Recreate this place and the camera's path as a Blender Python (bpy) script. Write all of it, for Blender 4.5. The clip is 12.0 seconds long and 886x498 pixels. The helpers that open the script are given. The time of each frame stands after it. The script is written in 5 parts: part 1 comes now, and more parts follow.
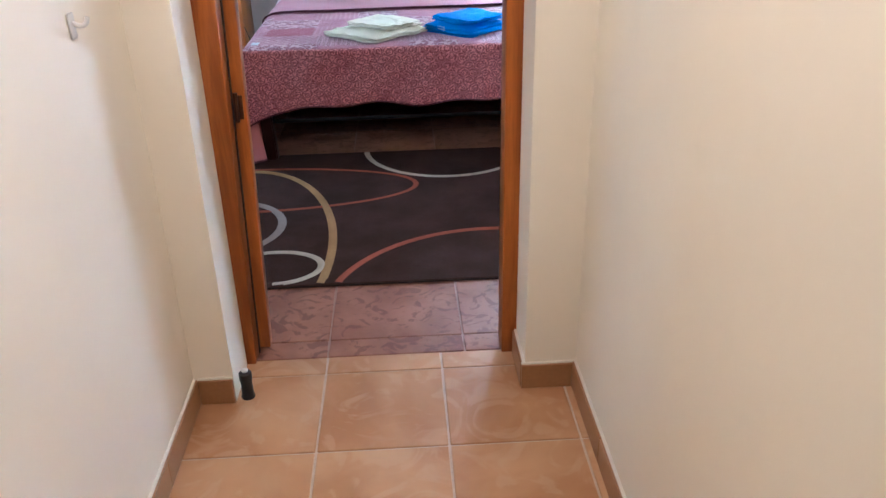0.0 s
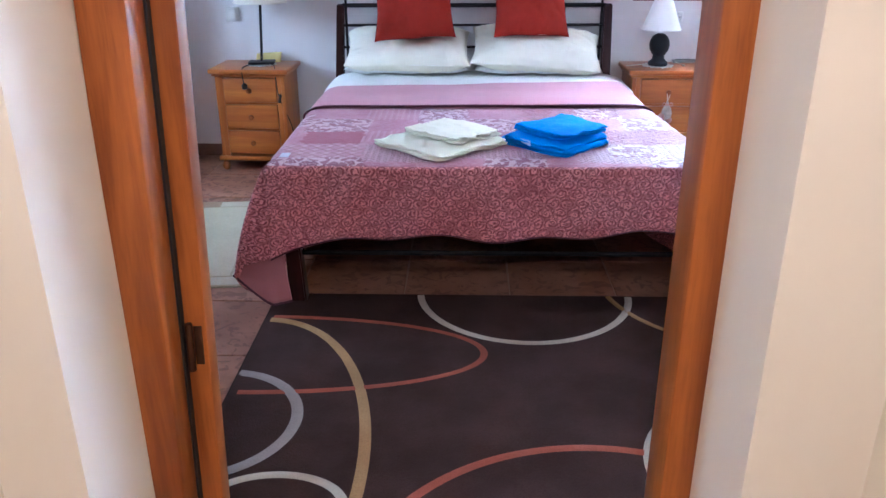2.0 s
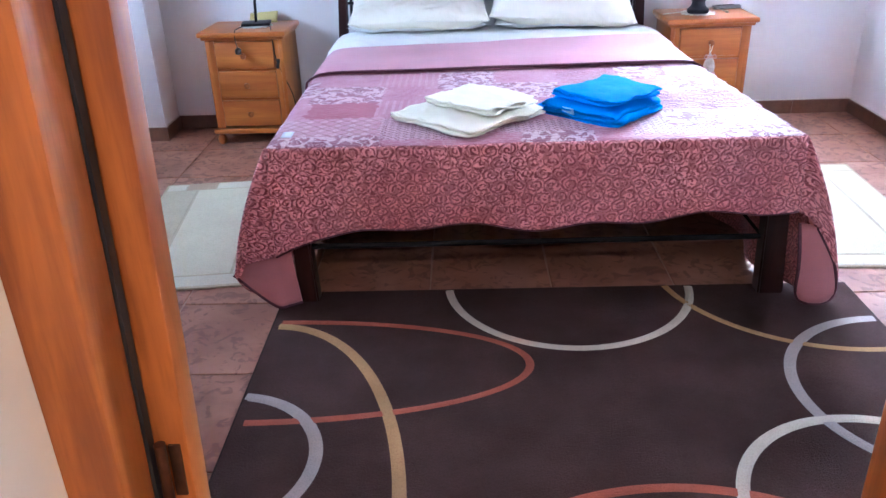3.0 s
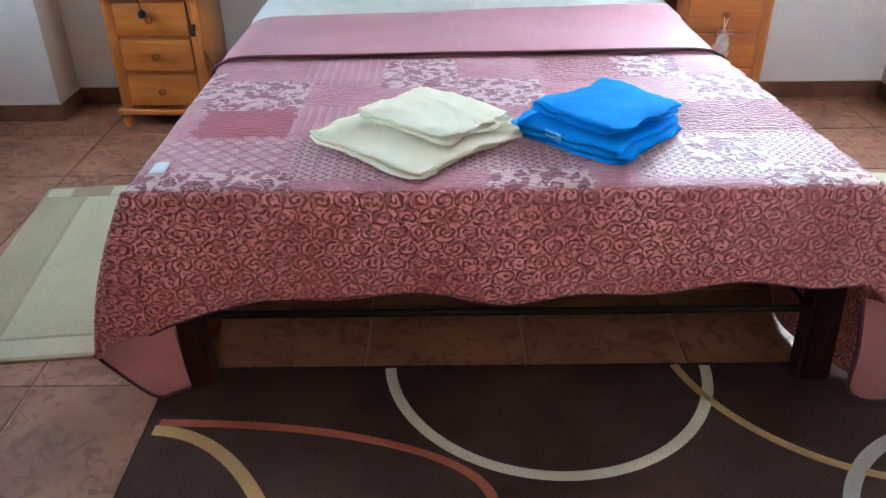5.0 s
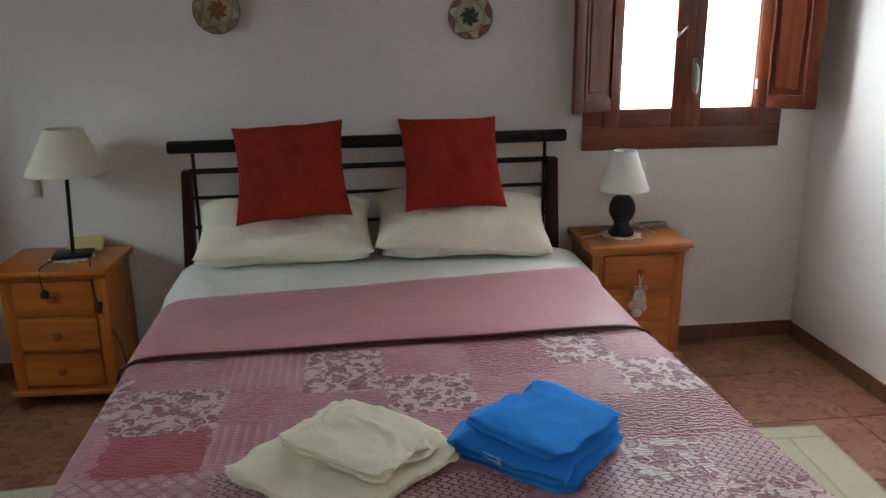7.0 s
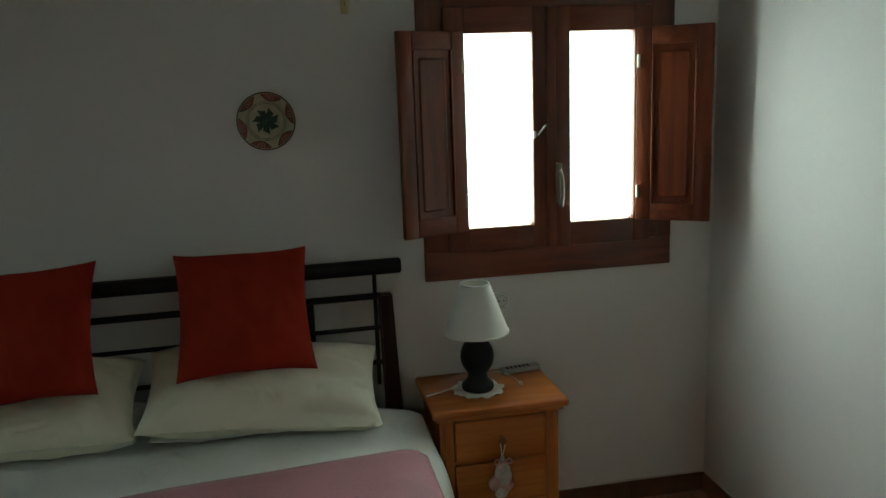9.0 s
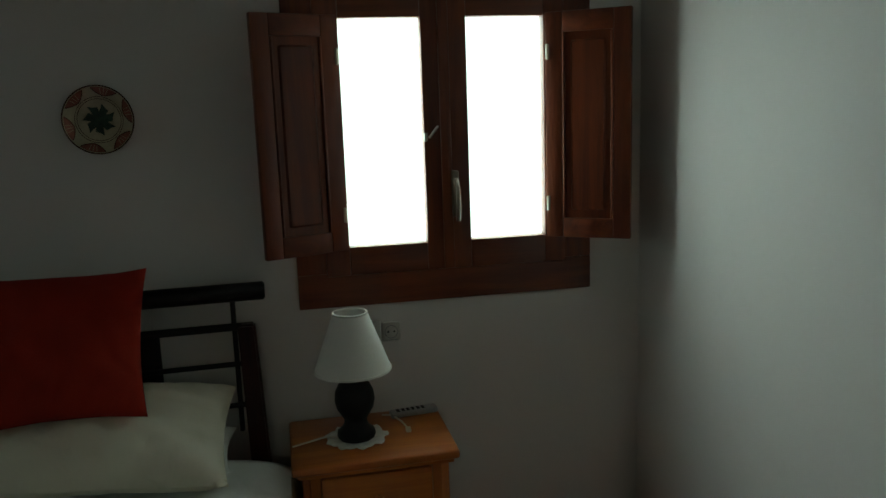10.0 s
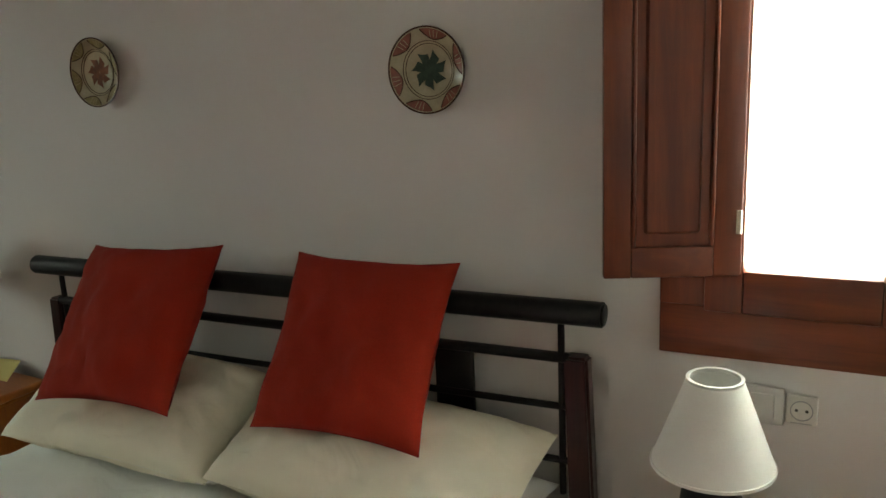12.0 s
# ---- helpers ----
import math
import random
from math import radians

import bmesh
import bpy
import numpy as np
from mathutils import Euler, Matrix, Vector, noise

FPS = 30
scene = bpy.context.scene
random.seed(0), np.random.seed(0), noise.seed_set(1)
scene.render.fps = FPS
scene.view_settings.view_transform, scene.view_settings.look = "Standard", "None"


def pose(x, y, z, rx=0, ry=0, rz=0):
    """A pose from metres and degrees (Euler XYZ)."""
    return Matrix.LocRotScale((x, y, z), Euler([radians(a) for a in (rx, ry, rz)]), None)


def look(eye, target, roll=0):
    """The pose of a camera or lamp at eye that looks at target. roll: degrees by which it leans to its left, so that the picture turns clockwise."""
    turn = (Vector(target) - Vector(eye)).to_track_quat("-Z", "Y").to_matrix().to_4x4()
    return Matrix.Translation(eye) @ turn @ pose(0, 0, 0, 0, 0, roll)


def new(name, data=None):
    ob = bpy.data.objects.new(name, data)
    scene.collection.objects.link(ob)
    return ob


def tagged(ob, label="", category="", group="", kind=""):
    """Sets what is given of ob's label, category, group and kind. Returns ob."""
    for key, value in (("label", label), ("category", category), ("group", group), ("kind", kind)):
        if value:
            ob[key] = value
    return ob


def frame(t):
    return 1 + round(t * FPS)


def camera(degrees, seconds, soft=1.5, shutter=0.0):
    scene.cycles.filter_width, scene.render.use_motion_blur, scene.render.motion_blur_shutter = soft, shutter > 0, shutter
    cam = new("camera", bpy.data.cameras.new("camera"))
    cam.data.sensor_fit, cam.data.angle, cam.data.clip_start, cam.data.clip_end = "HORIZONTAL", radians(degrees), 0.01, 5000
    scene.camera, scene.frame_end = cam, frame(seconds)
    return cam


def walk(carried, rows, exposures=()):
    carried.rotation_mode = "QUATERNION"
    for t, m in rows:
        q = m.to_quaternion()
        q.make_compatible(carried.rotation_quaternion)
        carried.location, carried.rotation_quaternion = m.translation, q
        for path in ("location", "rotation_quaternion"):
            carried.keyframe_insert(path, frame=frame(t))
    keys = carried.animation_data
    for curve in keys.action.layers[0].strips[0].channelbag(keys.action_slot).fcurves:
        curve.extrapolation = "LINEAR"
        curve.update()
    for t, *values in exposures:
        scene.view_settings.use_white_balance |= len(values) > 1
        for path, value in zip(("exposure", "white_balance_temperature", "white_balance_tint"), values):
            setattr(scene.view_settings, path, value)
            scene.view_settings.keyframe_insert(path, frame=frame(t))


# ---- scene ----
cam = camera(58.4, 12.0)
PATH = [
    (0, (0.557, 0.215, 1.382), (0.641, 2.002, 0.489), -1.3),
    (0.5, (0.527, 0.476, 1.396), (0.538, 2.3, 0.577), -1.6),
    (1, (0.472, 0.736, 1.413), (0.473, 2.58, 0.64), -1.7),
    (1.5, (0.494, 0.999, 1.386), (0.489, 2.846, 0.618), -0.9),
    (2, (0.521, 1.269, 1.378), (0.473, 3.118, 0.618), -0.1),
    (2.5, (0.47, 1.498, 1.338), (0.407, 3.321, 0.519), 0.0),
    (3, (0.42, 1.696, 1.329), (0.361, 3.499, 0.464), -2.0),
    (3.2, (0.422, 1.771, 1.325), (0.388, 3.568, 0.448), -2.6),
    (4.8, (0.508, 2.422, 1.309), (0.506, 4.148, 0.299), -0.6),
    (5, (0.495, 2.484, 1.324), (0.498, 4.21, 0.312), -0.5),
    (5.5, (0.484, 2.603, 1.369), (0.608, 4.361, 0.423), -0.2),
    (6, (0.491, 2.643, 1.447), (0.661, 4.483, 0.682), -0.8),
    (6.5, (0.492, 2.673, 1.509), (0.676, 4.548, 0.84), -0.8),
    (7, (0.48, 2.715, 1.545), (0.701, 4.621, 0.981), -0.6),
    (7.2, (0.48, 2.746, 1.56), (0.71, 4.659, 1.025), -1.0),
    (8.8, (0.971, 3.399, 1.649), (1.335, 5.32, 1.228), -2.1),
    (9, (1.081, 3.461, 1.628), (1.437, 5.388, 1.231), -2.1),
    (9.5, (1.326, 3.649, 1.578), (1.733, 5.572, 1.209), -2.2),
    (10, (1.5, 3.795, 1.549), (1.877, 5.727, 1.193), -2.0),
    (10.5, (1.605, 4.038, 1.525), (1.82, 5.996, 1.178), -1.3),
    (11, (1.694, 4.245, 1.535), (1.587, 6.207, 1.163), -1.9),
    (11.5, (1.799, 4.424, 1.545), (1.197, 6.291, 1.157), -3.6),
    (12, (1.843, 4.583, 1.55), (0.943, 6.312, 1.101), -2.7),
]
EXPOSURES = [
    (0, 1.22, 5600, 24), (1.0, 1.23, 5550, 25), (2.0, 1.36, 5480, 30), (2.5, 1.62, 5500, 33), (3.2, 1.70, 5450, 32), (4.8, 1.42, 6200, 21),
    (5.5, 0.90, 6200, 5), (6.0, 0.57, 6850, 9), (6.5, 0.08, 7300, 19), (7.2, -0.30, 7500, 24), (9.0, -1.50, 7800, 2), (9.5, -2.02, 7700, -1),
    (10.5, -2.68, 8000, 4), (11.0, -2.95, 8900, 12), (11.5, -1.65, 9200, 16), (12.0, -0.30, 9100, 16),
]
walk(cam, [(t, look(eye, target, roll)) for t, eye, target, roll in PATH], EXPOSURES)

# ---- light ----
world = bpy.data.worlds.new("sky")
scene.world = world
world.use_nodes = True
wt = world.node_tree
sky = wt.nodes.new("ShaderNodeTexSky")
sky.sky_type, sky.sun_disc = "NISHITA", False
sky.sun_elevation, sky.sun_rotation = radians(48), radians(200)
wt.links.new(sky.outputs[0], wt.nodes["Background"].inputs[0])
wt.nodes["Background"].inputs[1].default_value = 0.07


def area_lamp(name, m, w, h, power, color):
    data = bpy.data.lights.new(name, "AREA")
    data.shape, data.size, data.size_y, data.energy, data.color = "RECTANGLE", w, h, power, color
    ob = new(name, data)
    ob.matrix_world = m
    return ob


# the open sky before the two windows, and the warm lamp on the hall ceiling
area_lamp("sky_north", look((1.98, 7.40, 2.10), (1.98, 0.0, 2.10)), 6.4, 4.8, 5040, (0.67, 0.895, 1.0))
area_lamp("sky_west", look((-5.00, 5.00, 4.10), (0.0, 5.00, 4.10)), 6.0, 5.0, 920, (0.62, 0.89, 1.0))
bulb = bpy.data.lights.new("hall_bulb", "POINT")
bulb.energy, bulb.color, bulb.shadow_soft_size = 14, (1.0, 0.895, 0.755), 0.09
hall_bulb = new("hall_bulb", bulb)
hall_bulb.location = (0.48, 0.95, 2.26)

# ---- materials ----


class Nodes:
    """Short hand for building a node material."""

    def __init__(self, name):
        self.mat = bpy.data.materials.new(name)
        self.mat.use_nodes = True
        self.tree = self.mat.node_tree
        self.bsdf = self.tree.nodes["Principled BSDF"]

    def add(self, kind, **inputs):
        node = self.tree.nodes.new("ShaderNode" + kind)
        for key, value in inputs.items():
            self.put(node.inputs[key.replace("_", " ")], value)
        return node

    def put(self, socket, value):
        if isinstance(value, bpy.types.NodeSocket):
            self.tree.links.new(value, socket)
        elif isinstance(value, tuple) and len(value) == 3 and socket.type == "RGBA":
            socket.default_value = (*value, 1)
        else:
            socket.default_value = value

    def m(self, op, a, b=0.0, c=0.0):
        node = self.tree.nodes.new("ShaderNodeMath")
        node.operation = op
        for i, v in enumerate((a, b, c)):
            self.put(node.inputs[i], v)
        return node.outputs[0]

    def mix(self, fac, a, b, blend="MIX"):
        node = self.tree.nodes.new("ShaderNodeMixRGB")
        node.blend_type = blend
        for key, v in (("Fac", fac), ("Color1", a), ("Color2", b)):
            self.put(node.inputs[key], v)
        return node.outputs[0]

    def ramp(self, fac, lo, hi):
        node = self.tree.nodes.new("ShaderNodeMapRange")
        node.interpolation_type = "SMOOTHSTEP"
        self.put(node.inputs["Value"], fac)
        node.inputs["From Min"].default_value, node.inputs["From Max"].default_value = lo, hi
        return node.outputs[0]

    def coord(self, kind="Object", scale=(1, 1, 1)):
        tc = self.tree.nodes.new("ShaderNodeTexCoord")
        mp = self.tree.nodes.new("ShaderNodeMapping")
        mp.inputs["Scale"].default_value = scale
        self.tree.links.new(tc.outputs[kind], mp.inputs["Vector"])
        return mp.outputs[0]

    def noise(self, vec, scale, detail=4.0, rough=0.55, distort=0.0):
        return self.add("TexNoise", Vector=vec, Scale=scale, Detail=detail, Roughness=rough, Distortion=distort).outputs["Fac"]

    def finish(self, color, rough, bump=None, strength=0.2, depth=0.002, **extra):
        self.put(self.bsdf.inputs["Base Color"], color)
        self.put(self.bsdf.inputs["Roughness"], rough)
        for key, v in extra.items():
            self.put(self.bsdf.inputs[key.replace("_", " ")], v)
        if bump is not None:
            b = self.add("Bump", Height=bump, Strength=strength, Distance=depth)
            self.put(self.bsdf.inputs["Normal"], b.outputs[0])
        return self.mat


def shade(c, k):
    return tuple(min(1.0, v * k) for v in c)


def plain(name, color, rough=0.5, vary=0.12, coarse=6.0, fine=90.0, strength=0.12, depth=0.001, **extra):
    """A paint, cloth or plastic with stains at a coarse scale and grain at a fine one."""
    n = Nodes(name)
    v = n.coord()
    big, small = n.noise(v, coarse), n.noise(v, fine, 3)
    c = n.mix(n.ramp(big, 0.3, 0.7), shade(color, 1 - vary), shade(color, 1 + vary))
    c = n.mix(0.35, c, n.mix(n.ramp(small, 0.3, 0.7), shade(color, 1 - vary), shade(color, 1 + vary)))
    r = n.m("ADD", rough - 0.06, n.m("MULTIPLY", big, 0.12))
    return n.finish(c, r, small, strength, depth, **extra)


def wood(name, dark, light, axis=2, rough=0.42, rings=26.0, knots=0.0, **extra):
    """Varnished wood with the grain along one axis."""
    n = Nodes(name)
    s = [1.0, 1.0, 1.0]
    s[axis] = 0.07
    v = n.coord(scale=tuple(s))
    rnd = n.add("ObjectInfo").outputs["Random"]
    vv = n.add("VectorMath", Vector=v).outputs[0]
    shift = n.tree.nodes.new("ShaderNodeVectorMath")
    n.put(shift.inputs[0], vv)
    n.put(shift.inputs[1], n.add("CombineXYZ", X=n.m("MULTIPLY", rnd, 3.0), Y=rnd, Z=rnd).outputs[0])
    g = n.noise(shift.outputs[0], rings, 5, 0.6, 0.6)
    fine = n.noise(shift.outputs[0], rings * 9, 3, 0.6)
    band = n.noise(n.coord(), 2.2, 2)
    c = n.mix(n.ramp(g, 0.32, 0.68), dark, light)
    c = n.mix(n.m("MULTIPLY", n.ramp(fine, 0.45, 0.75), 0.30), c, shade(dark, 0.6))
    c = n.mix(n.m("MULTIPLY", n.ramp(band, 0.35, 0.7), 0.25), c, shade(light, 1.15))
    if knots:
        k = n.add("TexVoronoi", Vector=n.coord(scale=tuple(2.6 if a != axis else 1.3 for a in range(3))), Scale=2.4).outputs["Distance"]
        c = n.mix(n.m("MULTIPLY", n.m("SUBTRACT", 1.0, n.ramp(k, 0.03, 0.09)), knots), c, shade(dark, 0.35))
    return n.finish(c, n.m("ADD", rough - 0.08, n.m("MULTIPLY", g, 0.16)), fine, 0.12, 0.0008, **extra)


def plaster(name, color, vary=0.035):
    n = Nodes(name)
    v = n.coord()
    big, mid, small = n.noise(v, 0.9, 3), n.noise(v, 7, 5), n.noise(v, 150, 3)
    c = n.mix(n.ramp(big, 0.3, 0.7), shade(color, 1 - vary), shade(color, 1 + vary))
    c = n.mix(n.m("MULTIPLY", n.ramp(mid, 0.55, 0.8), 0.3), c, shade(color, 1 - 2.2 * vary))
    h = n.m("ADD", n.m("MULTIPLY", mid, 1.0), n.m("MULTIPLY", small, 0.25))
    return n.finish(c, 0.72, h, 0.22, 0.004)


def tile_material(name, pale, dark, blotch, scale, amount, rough):
    """Glazed floor tile, clouded, each tile with its own drift of colour."""
    n = Nodes(name)
    rnd = n.add("ObjectInfo").outputs["Random"]
    v = n.tree.nodes.new("ShaderNodeVectorMath")
    n.put(v.inputs[0], n.coord())
    n.put(v.inputs[1], n.add("CombineXYZ", X=n.m("MULTIPLY", rnd, 37.0), Y=n.m("MULTIPLY", rnd, 11.0), Z=0.0).outputs[0])
    v = v.outputs[0]
    cloud, spots, grit = n.noise(v, scale, 4, 0.55, 0.4), n.noise(v, scale * 2.4, 3, 0.5, 1.8), n.noise(v, 160, 2)
    c = n.mix(n.ramp(cloud, 0.3, 0.7), dark, pale)
    c = n.mix(n.m("MULTIPLY", n.ramp(spots, 0.52, 0.62), amount), c, blotch)
    c = n.mix(n.m("MULTIPLY", n.m("SUBTRACT", rnd, 0.5), 0.25), c, shade(dark, 0.8))
    return n.finish(c, n.m("ADD", rough, n.m("MULTIPLY", spots, 0.15)), n.m("ADD", cloud, n.m("MULTIPLY", grit, 0.2)), 0.10, 0.002)


WALL = plaster("white_wall_paint", (0.70, 0.665, 0.645))
HALL = plaster("cream_wall_paint", (0.805, 0.750, 0.625))
# ceilings out of view, greyed well below white so less light bounces
CEIL = plaster("low_bounce_ceiling_paint", (0.52, 0.51, 0.49))
DOOR = wood("orange_pine_varnish", (0.20, 0.046, 0.006), (0.43, 0.125, 0.018), 2, 0.36, 20, 0.9)
WINW = wood("red_brown_varnish", (0.078, 0.013, 0.0045), (0.175, 0.036, 0.010), 2, 0.36, 26)
WINH = wood("red_brown_varnish_cross_grain", (0.078, 0.013, 0.0045), (0.175, 0.036, 0.010), 0, 0.36, 26)
PINE = wood("honey_pine", (0.35, 0.085, 0.013), (0.50, 0.155, 0.026), 0, 0.34, 16, 0.35)
PINEV = wood("honey_pine_upright", (0.33, 0.082, 0.013), (0.48, 0.147, 0.025), 2, 0.36, 16, 0.35)
POST = wood("dark_mahogany", (0.012, 0.003, 0.0025), (0.036, 0.008, 0.005), 2, 0.36, 24, Specular_IOR_Level=0.3)
BLACK = plain("black_lacquered_steel", (0.007, 0.007, 0.008), 0.45, 0.25, Specular_IOR_Level=0.3)
IRON = plain("dark_bed_steel", (0.009, 0.008, 0.008), 0.6, 0.25, Specular_IOR_Level=0.15)


def bed_linen(name, color):
    """Washed cotton with soft creases."""
    n = Nodes(name)
    v = n.coord()
    crease, soft, weave = n.noise(v, 7, 2, 0.4, 1.6), n.noise(v, 2.5, 3), n.noise(v, 260, 2)
    ridge = n.m("SUBTRACT", 1.0, n.ramp(n.m("ABSOLUTE", n.m("SUBTRACT", crease, 0.5)), 0.0, 0.16))
    c = n.mix(n.ramp(soft, 0.3, 0.7), shade(color, 0.96), shade(color, 1.03))
    h = n.m("ADD", n.m("MULTIPLY", ridge, 0.06), n.m("ADD", n.m("MULTIPLY", crease, 1.2), n.m("MULTIPLY", weave, 0.04)))
    return n.finish(c, 0.85, h, 0.75, 0.011, Specular_IOR_Level=0.25)


SHEET = bed_linen("white_cotton", (0.84, 0.85, 0.81))
PILLOW = bed_linen("cream_cotton", (0.86, 0.825, 0.67))
KNOB = wood("dark_pine_knob", (0.20, 0.048, 0.008), (0.32, 0.095, 0.018), 1, 0.35, 30)
SACHET = plain("faded_cloth", (0.46, 0.41, 0.39), 0.9, 0.25, 40, 200, 0.4)
CUSHION = plain("rust_red_cotton", (0.30, 0.024, 0.013), 0.9, 0.10, 7, 260, 0.5, 0.001, Specular_IOR_Level=0.15)
TOWEL = plain("cream_terry", (0.88, 0.835, 0.65), 0.95, 0.04, 9, 420, 0.9, 0.002, Specular_IOR_Level=0.2)
TOWELB = plain("bright_blue_terry", (0.002, 0.27, 0.80), 0.95, 0.08, 9, 420, 0.9, 0.002, Specular_IOR_Level=0.1)
TAG = plain("white_label", (0.7, 0.76, 0.8), 0.6, 0.03)
TAGB = plain("pale_blue_label", (0.25, 0.5, 0.8), 0.6, 0.03)
SHADE = plain("cream_lampshade_cloth", (0.74, 0.70, 0.58), 0.8, 0.03, 6, 300, 0.25, 0.0006)
SHADEW = plain("white_lampshade_cloth", (0.78, 0.77, 0.72), 0.8, 0.03, 6, 300, 0.25, 0.0006)
LACE = plain("white_lace", (0.72, 0.72, 0.68), 0.9, 0.15, 60, 300, 0.6, 0.001)
CERAM = plain("black_glazed_ceramic", (0.006, 0.007, 0.009), 0.5, 0.3, Specular_IOR_Level=0.35)
PLASTIC = plain("white_plastic", (0.62, 0.61, 0.57), 0.35, 0.03)
GREYP = plain("grey_plastic", (0.30, 0.31, 0.31), 0.45, 0.06)
HINGE = plain("bronzed_steel", (0.075, 0.030, 0.014), 0.45, 0.2, 60, Metallic=0.6)
# real rubber, and also the black of the shaded door-frame gap
RUBBER_GAPS = plain("black_rubber_and_gaps", (0.014, 0.014, 0.015), 0.6, 0.2)
CABLEW = plain("white_cable", (0.65, 0.62, 0.55), 0.5, 0.05)
CABLEB = plain("black_cable", (0.015, 0.012, 0.012), 0.5, 0.1)
PAPER = plain("yellow_paper", (0.70, 0.58, 0.22), 0.8, 0.04)
HANDLE = plain("tarnished_metal", (0.16, 0.13, 0.10), 0.4, 0.15, Metallic=0.7)
STEEL = plain("dull_brass", (0.55, 0.45, 0.28), 0.35, 0.08, Metallic=0.9)
PALE = plain("pale_zinc_hinge", (0.72, 0.66, 0.52), 0.45, 0.08)
CHROME = plain("worn_steel", (0.55, 0.54, 0.50), 0.3, 0.08, Metallic=0.9)
GROUT = plain("pale_grout", (0.58, 0.47, 0.37), 0.9, 0.15, 20, 200, 0.4)
GROUTR = plain("room_grout", (0.40, 0.26, 0.20), 0.9, 0.15, 20, 200, 0.4)
HTILE = tile_material("tan_hall_tile", (0.58, 0.34, 0.18), (0.41, 0.19, 0.075), (0.60, 0.40, 0.25), 2.6, 0.36, 0.26)
RTILE = tile_material("rose_brown_room_tile", (0.37, 0.165, 0.098), (0.245, 0.090, 0.048), (0.120, 0.038, 0.023), 5.5, 0.60, 0.36)
HBASE = plain("tan_skirting_tile", (0.33, 0.165, 0.07), 0.4, 0.10)
RBASE = plain("brown_skirting_tile", (0.17, 0.075, 0.042), 0.4, 0.2, 14)
CAULK = plain("white_caulk", (0.7, 0.66, 0.58), 0.7, 0.05)


def pile(name, color, vary=0.12):
    n = Nodes(name)
    v = n.coord()
    big, tuft = n.noise(v, 3.5, 4), n.noise(v, 240, 2)
    c = n.mix(n.ramp(big, 0.3, 0.7), shade(color, 1 - vary), shade(color, 1 + vary))
    c = n.mix(n.m("MULTIPLY", n.ramp(tuft, 0.4, 0.7), 0.35), c, shade(color, 0.55))
    return n.finish(c, 0.95, tuft, 0.9, 0.004, Specular_IOR_Level=0.08)


RUG = pile("dark_brown_pile", (0.060, 0.031, 0.0255), 0.25)
RUGE = pile("rug_edge_binding", (0.035, 0.022, 0.018))
RINGC = pile("cream_pile", (0.56, 0.49, 0.38))
RINGG = pile("grey_pile", (0.36, 0.31, 0.28))
RINGT = pile("tan_pile", (0.42, 0.25, 0.11))
RINGR = pile("rust_pile", (0.36, 0.095, 0.055))
MAT1 = pile("cream_mat_pile", (0.58, 0.52, 0.36), 0.05)
MAT2 = pile("beige_mat_pile", (0.47, 0.40, 0.27), 0.06)
MAT3 = pile("pink_beige_mat_pile", (0.44, 0.31, 0.21), 0.08)
MATW = pile("white_mat_pile", (0.60, 0.54, 0.40), 0.05)


